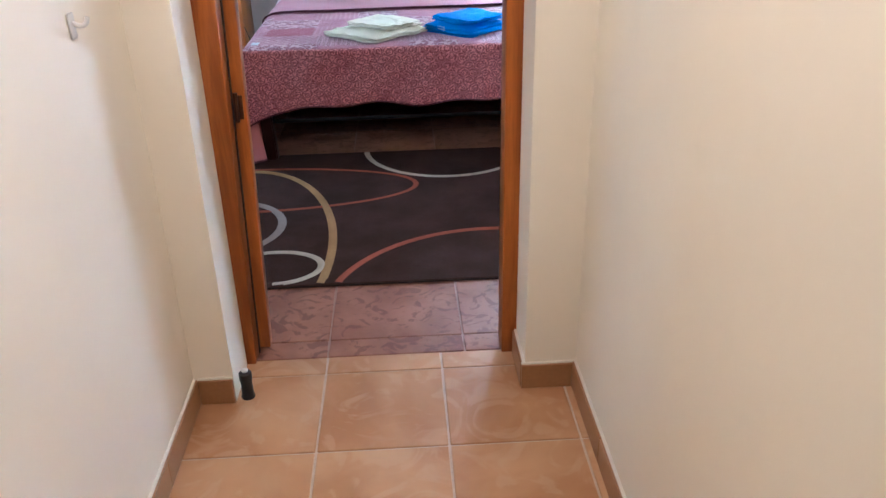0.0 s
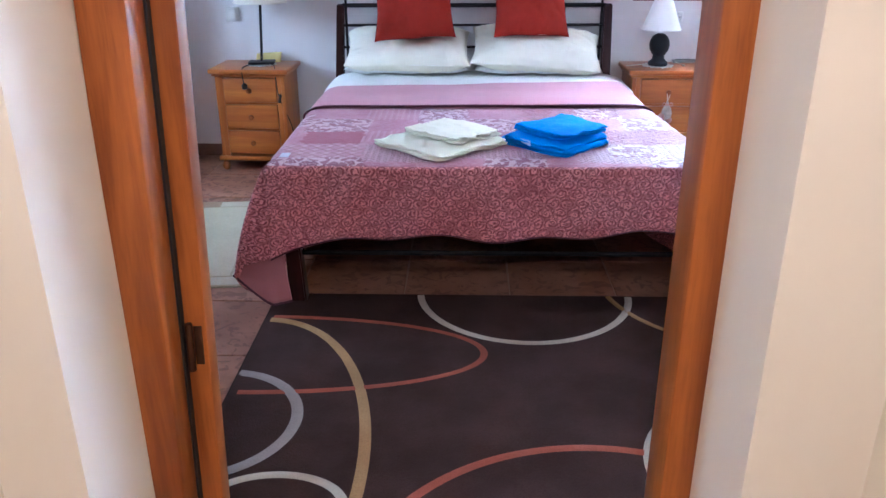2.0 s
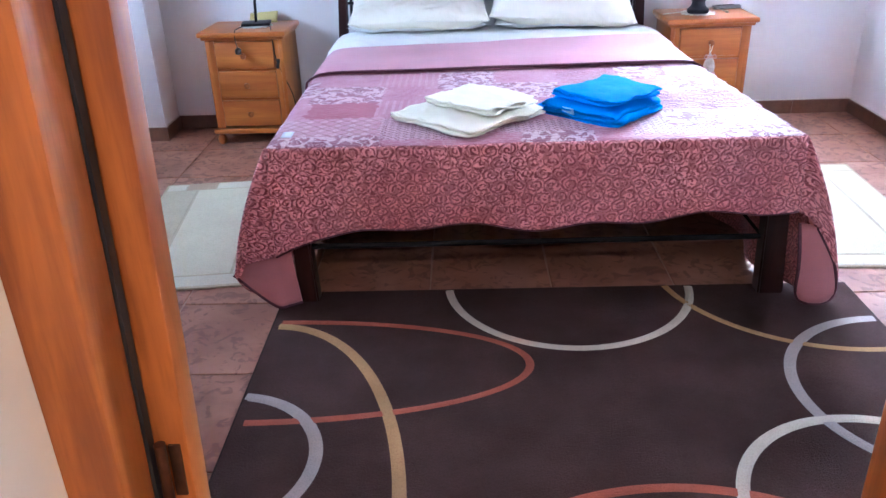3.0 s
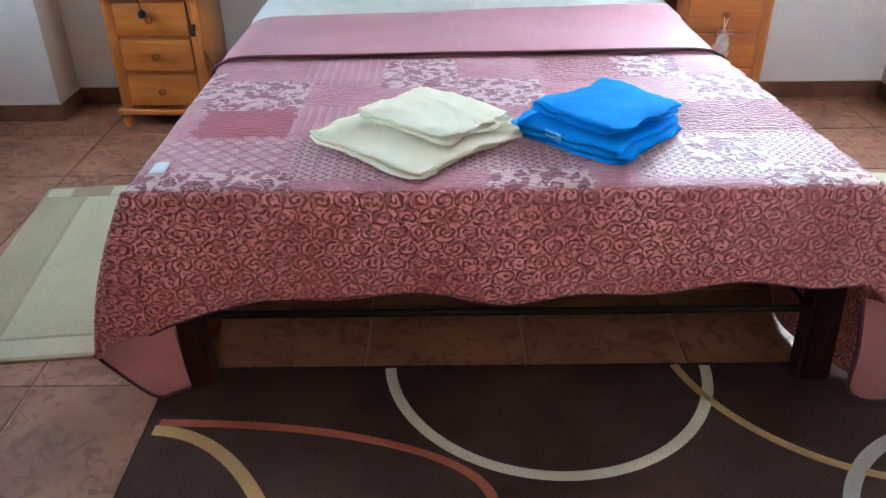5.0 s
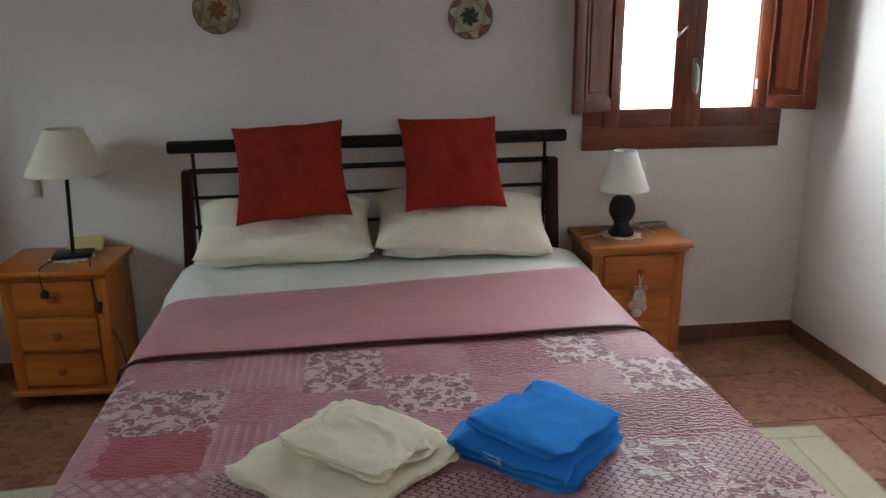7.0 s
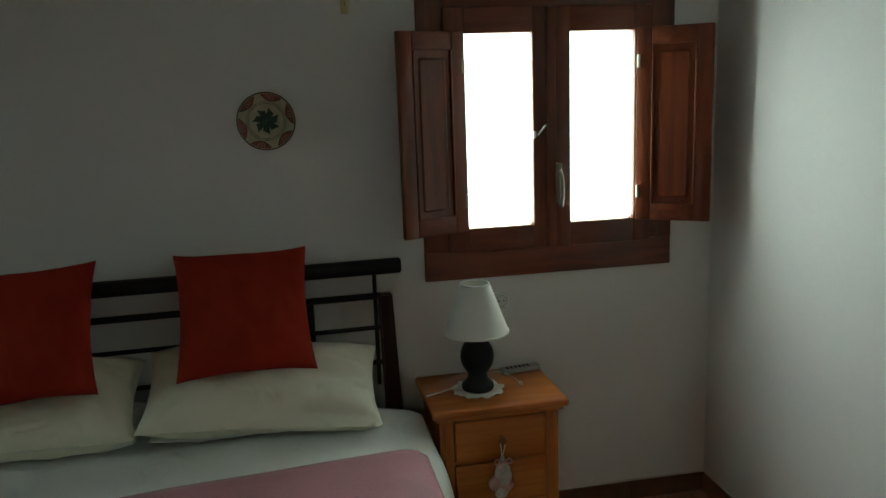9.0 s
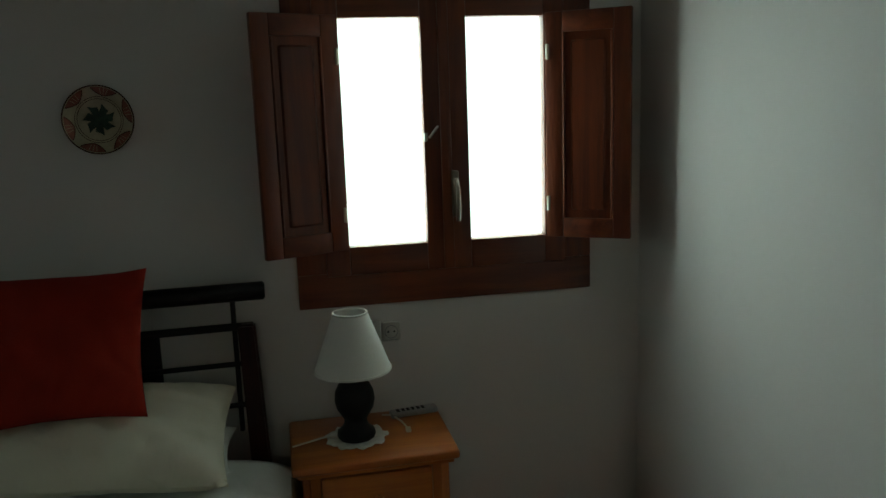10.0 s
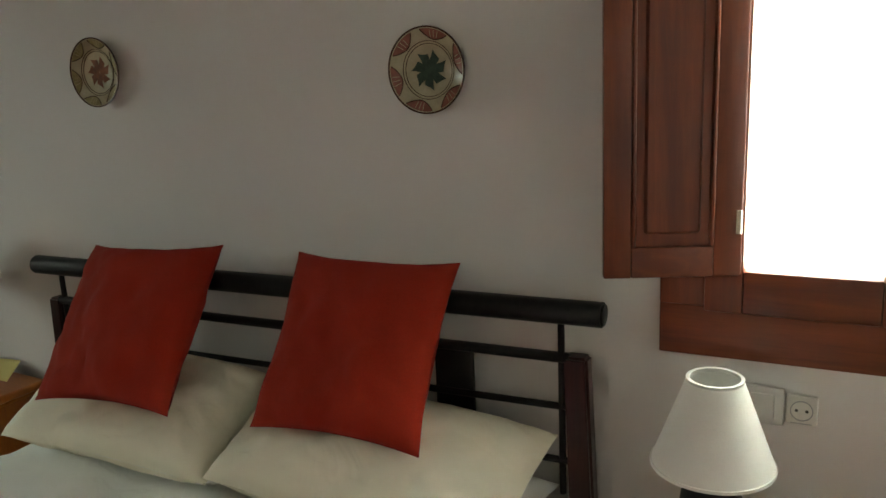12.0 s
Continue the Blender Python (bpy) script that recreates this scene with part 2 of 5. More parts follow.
def quilt_patch(kind):
    """One cloth of the patchwork: ground, sprigs, solid, stripe, lattice, lace or ripple, all stitched in ripples."""
    n = Nodes("patchwork_" + kind)
    uv = n.coord("UV")
    sep = n.add("SeparateXYZ", Vector=uv)
    u, v = sep.outputs["X"], sep.outputs["Y"]
    cloud, grain = n.noise(uv, 6, 3), n.noise(uv, 210, 2)
    pale, deep = (0.66, 0.46, 0.475), (0.17, 0.030, 0.055)
    base = n.mix(n.ramp(cloud, 0.3, 0.7), (0.45, 0.172, 0.215), (0.55, 0.262, 0.305))
    wander = n.m("MULTIPLY", n.noise(uv, 19, 3), 30.0)
    ripple = n.m("SINE", n.m("ADD", n.m("MULTIPLY", v, 2 * math.pi / 0.0155), wander))
    raised = n.m("MULTIPLY", ripple, 0.28)
    wv = n.tree.nodes.new("ShaderNodeVectorMath")
    n.put(wv.inputs[0], uv)
    n.put(wv.inputs[1], n.add("CombineXYZ", X=n.m("MULTIPLY", n.noise(uv, 22, 2), 0.06), Y=n.m("MULTIPLY", n.noise(uv, 31, 2), 0.06), Z=0.0).outputs[0])
    stitched = 0.07
    if kind == "sprigs":
        cell = n.add("TexVoronoi", Vector=wv.outputs[0], Scale=17.0).outputs["Distance"]
        leaf = n.noise(wv.outputs[0], 34, 2, 0.4)
        gap = n.ramp(n.noise(wv.outputs[0], 19, 1), 0.37, 0.42)
        bloom = n.m("SUBTRACT", 1.0, n.ramp(cell, 0.30, 0.34))
        sprig = n.m("MULTIPLY", n.ramp(leaf, 0.50, 0.53), n.ramp(cell, 0.44, 0.48))
        dark = n.m("MAXIMUM", bloom, sprig)
        field = n.m("MULTIPLY", n.m("SUBTRACT", 1.0, dark), gap)
        c = n.mix(field, n.mix(0.48, base, deep), pale)
        rim = n.m("MULTIPLY", n.ramp(cell, 0.24, 0.29), n.m("SUBTRACT", 1.0, n.ramp(cell, 0.33, 0.37)))
        heart = n.m("SUBTRACT", 1.0, n.ramp(cell, 0.07, 0.12))
        c = n.mix(n.m("MULTIPLY", n.m("MAXIMUM", rim, heart), 0.55), c, deep)
        vein = n.m("MULTIPLY", n.m("MULTIPLY", n.ramp(cell, 0.13, 0.16), n.m("SUBTRACT", 1.0, n.ramp(cell, 0.20, 0.24))), 0.5)
        c = n.mix(vein, c, pale)
        raised = n.m("ADD", n.m("MULTIPLY", ripple, 0.3), n.m("MULTIPLY", field, 0.7))
        stitched = 0.2
    elif kind == "lace":
        k = 2 * math.pi / 0.050
        waves = n.m("ADD", n.m("COSINE", n.m("MULTIPLY", u, k)), n.m("COSINE", n.m("MULTIPLY", v, k)))
        star = n.m("MULTIPLY", n.ramp(waves, 1.15, 1.45), n.ramp(n.m("ABSOLUTE", n.m("SINE", n.m("MULTIPLY", n.m("ADD", u, v), k))), 0.15, 0.35))
        ring = n.m("SUBTRACT", 1.0, n.ramp(n.m("ABSOLUTE", waves), 0.15, 0.40))
        c = n.mix(n.m("MULTIPLY", star, 0.75), n.mix(0.25, base, pale), pale)
        c = n.mix(n.m("MULTIPLY", ring, 0.40), c, deep)
        raised = n.m("ADD", n.m("MULTIPLY", ripple, 0.3), n.m("SUBTRACT", star, ring))
    elif kind == "solid":
        c = n.mix(n.ramp(cloud, 0.3, 0.7), (0.37, 0.082, 0.108), (0.42, 0.112, 0.145))
    elif kind == "stripe":
        bar = n.ramp(n.m("SINE", n.m("MULTIPLY", u, 2 * math.pi / 0.026)), -0.1, 0.5)
        dash = n.ramp(n.m("SINE", n.m("MULTIPLY", v, 2 * math.pi / 0.013)), -0.5, 0.3)
        c = n.mix(n.m("MULTIPLY", n.m("MULTIPLY", bar, dash), 0.5), base, pale)
        raised = bar
    elif kind == "lattice":
        k = math.pi / 0.024
        braid = n.m("ADD", n.m("MULTIPLY", u, k), n.m("MULTIPLY", n.m("SINE", n.m("MULTIPLY", v, 2 * k)), 0.8))
        lat = n.m("ABSOLUTE", n.m("SINE", braid))
        cross = n.m("ABSOLUTE", n.m("SINE", n.m("ADD", n.m("MULTIPLY", v, k), n.m("MULTIPLY", u, 0.5 * k))))
        line = n.m("MAXIMUM", n.m("SUBTRACT", 1.0, n.ramp(lat, 0.22, 0.45)), n.m("MULTIPLY", n.m("SUBTRACT", 1.0, n.ramp(cross, 0.15, 0.35)), 0.8))
        c = n.mix(n.m("MULTIPLY", line, 0.9), n.mix(0.55, base, pale), deep)
        raised = n.m("SUBTRACT", 1.0, line)
        stitched = 0.1
    elif kind == "ripple":
        c = n.mix(n.m("MULTIPLY", n.ramp(ripple, -0.6, 1.0), 0.22), n.mix(0.30, base, (0.37, 0.082, 0.108)), pale)
        raised = n.m("MULTIPLY", ripple, 1.2)
        stitched = 0.38
    else:
        speck = n.ramp(n.noise(wv.outputs[0], 60, 2), 0.52, 0.60)
        c = n.mix(n.m("MULTIPLY", speck, 0.20), base, pale)
    # stitch lines with the furrows' shade put into the colour
    stitch_shade = n.m("MULTIPLY", n.m("SUBTRACT", 1.0, n.ramp(ripple, -0.95, -0.45)), n.ramp(n.noise(uv, 9, 2), 0.35, 0.55))
    c = n.mix(n.m("MULTIPLY", stitch_shade, stitched), c, deep)
    h = n.m("ADD", raised, n.m("MULTIPLY", grain, 0.25))
    return n.finish(c, 0.52, h, 0.7, 0.0040, Specular_IOR_Level=0.32, Sheen_Weight=0.08, Sheen_Roughness=0.35)


def quilt_scroll():
    """Rose quilting with dark scrolling vines, raised between the lines."""
    n = Nodes("scroll_quilting")
    uv = n.coord("UV")
    sep = n.add("SeparateXYZ", Vector=uv)
    jitter = n.m("MULTIPLY", n.m("SUBTRACT", n.noise(uv, 30, 2), 0.5), 0.026)
    u, v = n.m("ADD", sep.outputs["X"], jitter), n.m("ADD", sep.outputs["Y"], jitter)
    w, h = 0.054, 0.038
    row = n.m("FLOOR", n.m("DIVIDE", v, h))
    uu = n.m("ADD", n.m("DIVIDE", u, w), n.m("MULTIPLY", row, 0.5))
    x = n.m("MULTIPLY", n.m("SUBTRACT", n.m("FRACT", uu), 0.5), w)
    y = n.m("MULTIPLY", n.m("SUBTRACT", n.m("FRACT", n.m("DIVIDE", v, h)), 0.5), h)
    flip = n.m("SUBTRACT", n.m("MULTIPLY", n.m("FLOORED_MODULO", n.m("ADD", n.m("FLOOR", uu), row), 2.0), 2.0), 1.0)
    r = n.m("SQRT", n.m("ADD", n.m("MULTIPLY", x, x), n.m("MULTIPLY", n.m("MULTIPLY", y, y), 1.9)))
    th = n.m("MULTIPLY", n.m("ARCTAN2", y, x), flip)
    s = n.m("SINE", n.m("ADD", th, n.m("MULTIPLY", r, 2 * math.pi / 0.0150)))
    curl = n.m("MULTIPLY", n.ramp(s, -0.15, 0.50), n.ramp(n.noise(uv, 75, 1), 0.36, 0.46))
    leaf = n.add("TexVoronoi", Vector=uv, Scale=38.0)
    leaf.feature = "DISTANCE_TO_EDGE"
    twig = n.m("SUBTRACT", 1.0, n.ramp(leaf.outputs["Distance"], 0.05, 0.13))
    line = n.m("MAXIMUM", curl, n.m("MULTIPLY", twig, 0.60))
    tint, grain = n.noise(uv, 5, 3), n.noise(uv, 190, 2)
    rose = n.mix(n.ramp(tint, 0.35, 0.65), (0.74, 0.245, 0.235), (0.82, 0.31, 0.295))
    rose = n.mix(n.m("MULTIPLY", n.ramp(grain, 0.35, 0.7), 0.18), rose, (0.40, 0.09, 0.09))
    c = n.mix(n.m("MULTIPLY", line, 0.84), rose, (0.215, 0.026, 0.036))
    hgt = n.m("ADD", n.m("SUBTRACT", 1.0, line), n.m("MULTIPLY", grain, 0.15))
    return n.finish(c, 0.55, hgt, 0.75, 0.006, Sheen_Weight=0.12, Sheen_Roughness=0.4)


QUILT = [quilt_patch(k) for k in ("ground", "sprigs", "solid", "stripe", "lattice", "lace", "ripple")]
QSCROLL = quilt_scroll()
LINING = plain("rose_lining", (0.40, 0.135, 0.13), 0.75, 0.08, 6, 300, 0.3, 0.0008, Sheen_Weight=0.2)
BAND = plain("mauve_satin_band", (0.49, 0.195, 0.232), 0.46, 0.10, 5, 120, 0.5, 0.002, Sheen_Weight=0.12)
PIPING = plain("plum_piping", (0.075, 0.010, 0.020), 0.6, 0.1)


def glass_material():
    n = Nodes("window_glass")
    return n.finish((0.98, 0.99, 0.98), 0.0, None, Transmission_Weight=1.0, IOR=1.45)


GLASS = glass_material()

# ---- mesh helpers ----


def add_box(bm, x0, y0, z0, x1, y1, z1, bevel=0.0, seg=2):
    m = Matrix.Translation(((x0 + x1) / 2, (y0 + y1) / 2, (z0 + z1) / 2)) @ Matrix.Diagonal((x1 - x0, y1 - y0, z1 - z0, 1))
    made = bmesh.ops.create_cube(bm, size=1, matrix=m)["verts"]
    if bevel:
        edges = list({e for v in made for e in v.link_edges})
        bmesh.ops.bevel(bm, geom=edges, offset=bevel, segments=seg, affect="EDGES", profile=0.5)
    return bm


def box(*a, **k):
    return add_box(bmesh.new(), *a, **k)


def add_lathe(bm, profile, seg=40, cx=0.0, cy=0.0, wave=0.0, waves=0, close=False):
    rings = []
    for r, z in profile:
        ring = []
        for i in range(seg):
            a = 2 * math.pi * i / seg
            rr = r * (1 + wave * math.cos(waves * a))
            ring.append(bm.verts.new((cx + rr * math.cos(a), cy + rr * math.sin(a), z)))
        rings.append(ring)
    for a, b in zip(rings, rings[1:]):
        for i in range(seg):
            j = (i + 1) % seg
            bm.faces.new((a[i], a[j], b[j], b[i]))
    if close:
        for i in range(seg):
            j = (i + 1) % seg
            bm.faces.new((rings[-1][i], rings[-1][j], rings[0][j], rings[0][i]))
    else:
        bm.faces.new(rings[0][::-1])
        bm.faces.new(rings[-1])
    return bm


def lathe(*a, **k):
    return add_lathe(bmesh.new(), *a, **k)


def add_tube(bm, pts, r, seg=8):
    pts = [Vector(p) for p in pts]
    rings, up = [], Vector((0.31, 0.77, 0.55)).normalized()
    for i, p in enumerate(pts):
        d = (pts[min(i + 1, len(pts) - 1)] - pts[max(i - 1, 0)]).normalized()
        side = d.cross(up).normalized()
        top = side.cross(d).normalized()
        rings.append([bm.verts.new(p + (side * math.cos(2 * math.pi * k / seg) + top * math.sin(2 * math.pi * k / seg)) * r) for k in range(seg)])
    for a, b in zip(rings, rings[1:]):
        for k in range(seg):
            bm.faces.new((a[k], a[(k + 1) % seg], b[(k + 1) % seg], b[k]))
    bm.faces.new(rings[0][::-1])
    bm.faces.new(rings[-1])
    return bm


def tube(*a, **k):
    return add_tube(bmesh.new(), *a, **k)


def curve_pts(ctrl, n=8):
    """A smooth line through a few points."""
    c = [Vector(p) for p in ctrl]
    out = []
    for i in range(len(c) - 1):
        p0, p1, p2, p3 = c[max(i - 1, 0)], c[i], c[i + 1], c[min(i + 2, len(c) - 1)]
        for k in range(n):
            t = k / n
            out.append(0.5 * (2 * p1 + (p2 - p0) * t + (2 * p0 - 5 * p1 + 4 * p2 - p3) * t * t + (3 * p1 - p0 - 3 * p2 + p3) * t ** 3))
    return out + [c[-1]]


def add_grid(bm, nu, nv, f, uvf=None):
    """A sheet of nu by nv quads; f(i/nu, j/nv) gives the place."""
    vs = [[bm.verts.new(f(i / nu, j / nv)) for j in range(nv + 1)] for i in range(nu + 1)]
    lay = bm.loops.layers.uv.verify() if uvf else None
    for i in range(nu):
        for j in range(nv):
            face = bm.faces.new((vs[i][j], vs[i + 1][j], vs[i + 1][j + 1], vs[i][j + 1]))
            if uvf:
                for loop, (a, b) in zip(face.loops, ((i, j), (i + 1, j), (i + 1, j + 1), (i, j + 1))):
                    loop[lay].uv = uvf(a / nu, b / nv)
    return bm


def mesh_of(name, bm, material, smooth=True):
    me = bpy.data.meshes.new(name)
    bmesh.ops.recalc_face_normals(bm, faces=bm.faces)
    bm.to_mesh(me)
    bm.free()
    me.materials.append(material)
    if smooth:
        me.polygons.foreach_set("use_smooth", [True] * len(me.polygons))
        me.set_sharp_from_angle(angle=radians(38))
    return me


def part(name, bm, material, parent, label="", thick=0.0):
    ob = new(name, mesh_of(name, bm, material))
    ob.parent = parent
    if thick:
        mod = ob.modifiers.new("thickness", "SOLIDIFY")
        mod.thickness, mod.offset = thick, -1
    return tagged(ob, label)


def thing(name, label, category, at=(0, 0, 0), turn=0.0, group=""):
    ob = new(name)
    ob.empty_display_size = 0.05
    ob.matrix_world = pose(*at, 0, 0, turn)
    return tagged(ob, label, category, group)


def setting(name, bm, material, label="", category=""):
    return tagged(new(name, mesh_of(name, bm, material)), label, category, "", "structure")


# ---- the rooms ----
X0, X1, Y0, Y1, TOP = -2.10, 2.62, 2.31, 6.18, 2.50
HX0, HX1, HY0, HY1 = -0.062, 1.017, -1.60, 2.072
DX0, DX1, DTOP = 0.048, 0.87, 2.08


def wall_with_hole(a0, b0, a1, b1, hole_a0, hole_a1, z0, z1, along="x", top=TOP):
    """A wall block with one opening; a runs along the wall, b through it."""
    bm = bmesh.new()

    def blk(p, q, lo, hi):
        if along == "x":
            add_box(bm, p, b0, lo, q, b1, hi)
        else:
            add_box(bm, b0, p, lo, b1, q, hi)
    blk(a0, hole_a0, -0.05, top)
    blk(hole_a1, a1, -0.05, top)
    blk(hole_a0, hole_a1, z1, top)
    if z0 > 0:
        blk(hole_a0, hole_a1, -0.05, z0)
    return bm


def stepped_wall():
    """The window wall; its opening widens to the outside, so that slanting daylight enters."""
    bm = wall_with_hole(X0 - 0.25, Y1, X1 + 0.25, Y1 + 0.08, 1.59, 2.37, 1.03, 1.91)
    more = wall_with_hole(X0 - 0.25, Y1 + 0.08, X1 + 0.25, Y1 + 0.30, 1.08, 2.80, 0.86, 2.16)
    me = bpy.data.meshes.new("outer_leaf")
    more.to_mesh(me)
    more.free()
    bm.from_mesh(me)
    return bm


setting("wall_north", stepped_wall(), WALL, "white plastered bedroom wall with a small window", "wall")
setting("wall_east", box(X1, Y0 - 0.25, -0.05, X1 + 0.25, Y1, TOP), WALL, "white plastered bedroom wall in cool daylight", "wall")
setting("wall_west", wall_with_hole(Y0, X0 - 0.25, Y1, X0, 4.40, 5.60, 0.90, 2.10, "y"), WALL, "white plastered bedroom wall with a window", "wall")
setting("wall_pier", box(X0, 5.95, -0.05, -1.24, Y1, TOP, bevel=0.006), WALL, "white plastered pier in the bedroom corner", "wall")


def skin(bm, y):
    """Faces on the plane y take the second material slot."""
    for f in bm.faces:
        if abs(f.calc_center_median().y - y) < 0.002 and abs(f.normal.y) > 0.9:
            f.material_index = 1
    return bm


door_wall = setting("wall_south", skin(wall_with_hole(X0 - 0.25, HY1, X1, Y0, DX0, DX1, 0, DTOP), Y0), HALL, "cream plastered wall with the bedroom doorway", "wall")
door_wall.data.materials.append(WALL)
setting("hall_wall_west", box(HX0 - 0.2, HY0, -0.05, HX0, HY1, TOP), HALL, "cream plastered hall wall", "wall")
setting("hall_wall_east", box(HX1, HY0, -0.05, HX1 + 0.2, HY1, TOP), HALL, "cream plastered hall wall", "wall")
setting("hall_wall_south", box(HX0 - 0.2, HY0 - 0.2, -0.05, HX1 + 0.2, HY0, TOP), HALL, "cream plastered hall end wall", "wall")
setting("ceiling", box(X0 - 0.25, Y0 - 0.25, TOP, X1 + 0.25, Y1 + 0.3, TOP + 0.15), CEIL, "unseen bedroom ceiling, greyed to dim bounced light", "ceiling")
setting("hall_ceiling", box(HX0 - 0.2, HY0 - 0.2, TOP, HX1 + 0.2, HY1, TOP + 0.15), CEIL, "unseen hall ceiling, greyed to dim bounced light", "ceiling")
room_floor = setting("floor", box(X0, 2.27, -0.06, X1, Y1, -0.004), GROUTR, "rose-brown mottled tiled bedroom floor", "floor")
hall_floor = setting("hall_floor", box(HX0, HY0, -0.06, HX1, 2.27, -0.004), GROUT, "tan tiled hall floor with pale joints", "floor")

# ground and sky-bright yard outside the windows
GROUND = plain("pale_dry_earth", (0.42, 0.36, 0.28), 0.95, 0.12, 0.3, 5.0)
setting("ground", box(-60, -60, -0.5, 60, 60, -0.3), GROUND, "pale dry earth outside the house", "ground")

# ---- door frame ----
LEAN = 0.030


def leaning(bm):
    for v in bm.verts:
        v.co.x += LEAN * v.co.z
    return bm


door = tagged(new("door_1"), "orange-brown varnished pine door frame with the door folded back", "door", "", "structure")
part("left_jamb", leaning(box(0.012, 2.25, 0, 0.076, 2.31, DTOP - 0.06, bevel=0.004)), DOOR, door)
# added black strip: paints the shade in the gap between jamb and leaf
part("jamb_gap_shade", leaning(box(0.012, 2.3105, 0, 0.078, 2.324, DTOP - 0.06)), RUBBER_GAPS, door, "black strip in place of the shaded hinge gap")
part("right_jamb", box(0.826, 2.25, 0, 0.893, 2.34, DTOP - 0.06, bevel=0.004), DOOR, door)
part("head_jamb", box(0.012, 2.252, DTOP - 0.06, 0.893, 2.338, DTOP + 0.01, bevel=0.004), DOOR, door)
leaf = part("door_leaf", leaning(box(-0.70, 2.330, 0.008, 0.109, 2.370, DTOP - 0.065, bevel=0.004)), DOOR, door, "pine door leaf folded back against the wall")
for hz in (0.742, 1.75):
    part("hinge", leaning(add_tube(bmesh.new(), [(0.086, 2.317, hz), (0.086, 2.317, hz + 0.080)], 0.006, 10)), HINGE, door, "dark bronze hinge")
    part("hinge_leaf", leaning(box(0.089, 2.3275, hz + 0.004, 0.1015, 2.3315, hz + 0.070, bevel=0.001)), HINGE, door, "brown hinge leaf")

# ---- bed ----
BX0, BX1, BY0, BY1, BZ = -0.20, 1.467, 4.045, 6.07, 0.560


def right_edge(y):
    return BX1 - 0.07 * min(1.0, max(0.0, (y - 4.05) / 1.0))


bed = thing("bed", "double bed with dark wooden posts and black steel headboard", "bed", (0.6, 5.0, 0))
bed.matrix_world = Matrix.Identity(4)


def post(x0, x1, dx, y0, y1, z1):
    bm = box(0, 0, 0, 1, 1, 1, bevel=0.0)
    for v in bm.verts:
        t = v.co.z
        v.co.x = (x0 if v.co.x < 0.5 else x1) + dx * (1 - t) + (0.008 if v.co.x < 0.5 else -0.008) * t
        v.co.y = y0 if v.co.y < 0.5 else y1
        v.co.z = z1 * t
    bmesh.ops.bevel(bm, geom=bm.edges[:], offset=0.006, segments=2, affect="EDGES")
    return bm


def askew(bm):
    """The headboard stands a little askew to the wall."""
    for v in bm.verts:
        v.co.y -= 0.033 * max(0.0, 1.4 - v.co.x)
    return bm


part("post", askew(post(-0.225, -0.165, -0.05, 6.085, 6.125, 0.945)), POST, bed, "dark mahogany headboard post")
part("post", askew(post(1.325, 1.392, 0.03, 6.085, 6.125, 0.945)), POST, bed, "dark mahogany headboard post")


def cyl_x(x0, x1, y, z, r, seg=20):
    bm = bmesh.new()
    bmesh.ops.create_cone(bm, cap_ends=True, segments=seg, radius1=r, radius2=r, depth=x1 - x0, matrix=pose((x0 + x1) / 2, y, z, 0, 90, 0))
    bmesh.ops.bevel(bm, geom=[e for e in bm.edges if abs(e.verts[0].co.x - e.verts[1].co.x) < 1e-4], offset=r * 0.15, segments=2, affect="EDGES")
    return bm


part("top_rail", askew(cyl_x(-0.262, 1.418, 6.10, 1.040, 0.027)), BLACK, bed, "thick black round top rail")
part("crossbar", askew(cyl_x(-0.185, 1.345, 6.10, 0.938, 0.012, 12)), BLACK, bed)
part("crossbar", askew(cyl_x(-0.195, 1.350, 6.10, 0.826, 0.008, 12)), BLACK, bed)
part("crossbar", askew(cyl_x(-0.200, 1.355, 6.10, 0.700, 0.008, 12)), BLACK, bed)
for x in (-0.166, 1.325):
    part("upright", askew(tube([(x, 6.10, 0.62), (x, 6.10, 1.02)], 0.0075, 10)), BLACK, bed)
part("back_slat", askew(box(1.02, 6.108, 0.62, 1.115, 6.122, 0.935, bevel=0.004)), BLACK, bed, "wide black upright slat")
part("back_slat", askew(box(0.06, 6.108, 0.62, 0.155, 6.122, 0.935, bevel=0.004)), BLACK, bed, "wide black upright slat")
for x0, x1, d in ((-0.165, -0.098, 0.012), (1.375, 1.460, 0.02)):
    part("foot_leg", post(x0, x1, d, 4.052, 4.115, 0.40), POST, bed, "dark mahogany foot leg")
part("side_rail", box(-0.135, 4.12, 0.290, -0.105, 6.09, 0.34, bevel=0.004), IRON, bed)
part("side_rail", box(1.375, 4.12, 0.290, 1.405, 6.09, 0.34, bevel=0.004), IRON, bed)
part("foot_rail", box(-0.105, 4.075, 0.300, 1.385, 4.105, 0.345, bevel=0.004), POST, bed)
part("brace", tube([(-0.12, 4.09, 0.200), (1.40, 4.09, 0.204)], 0.010, 8), IRON, bed)
for x in (-0.100, 1.392):
    part("side_brace", tube([(x, 4.10, 0.208), (x, 6.09, 0.208)], 0.006, 8), IRON, bed)
part("brace", tube([(0.62, 4.10, 0.25), (0.62, 6.05, 0.25)], 0.014, 8), IRON, bed)
# unseen slats, made wide and dark so the mattress underside reflects less light
for k in range(11):
    y = 4.22 + k * 0.178
    part("slat", box(-0.105, y, 0.300, 1.375, y + 0.145, 0.318, bevel=0.002, seg=1), POST, bed)

mattress = thing("mattress", "white-sheeted thick mattress on the bed", "mattress")


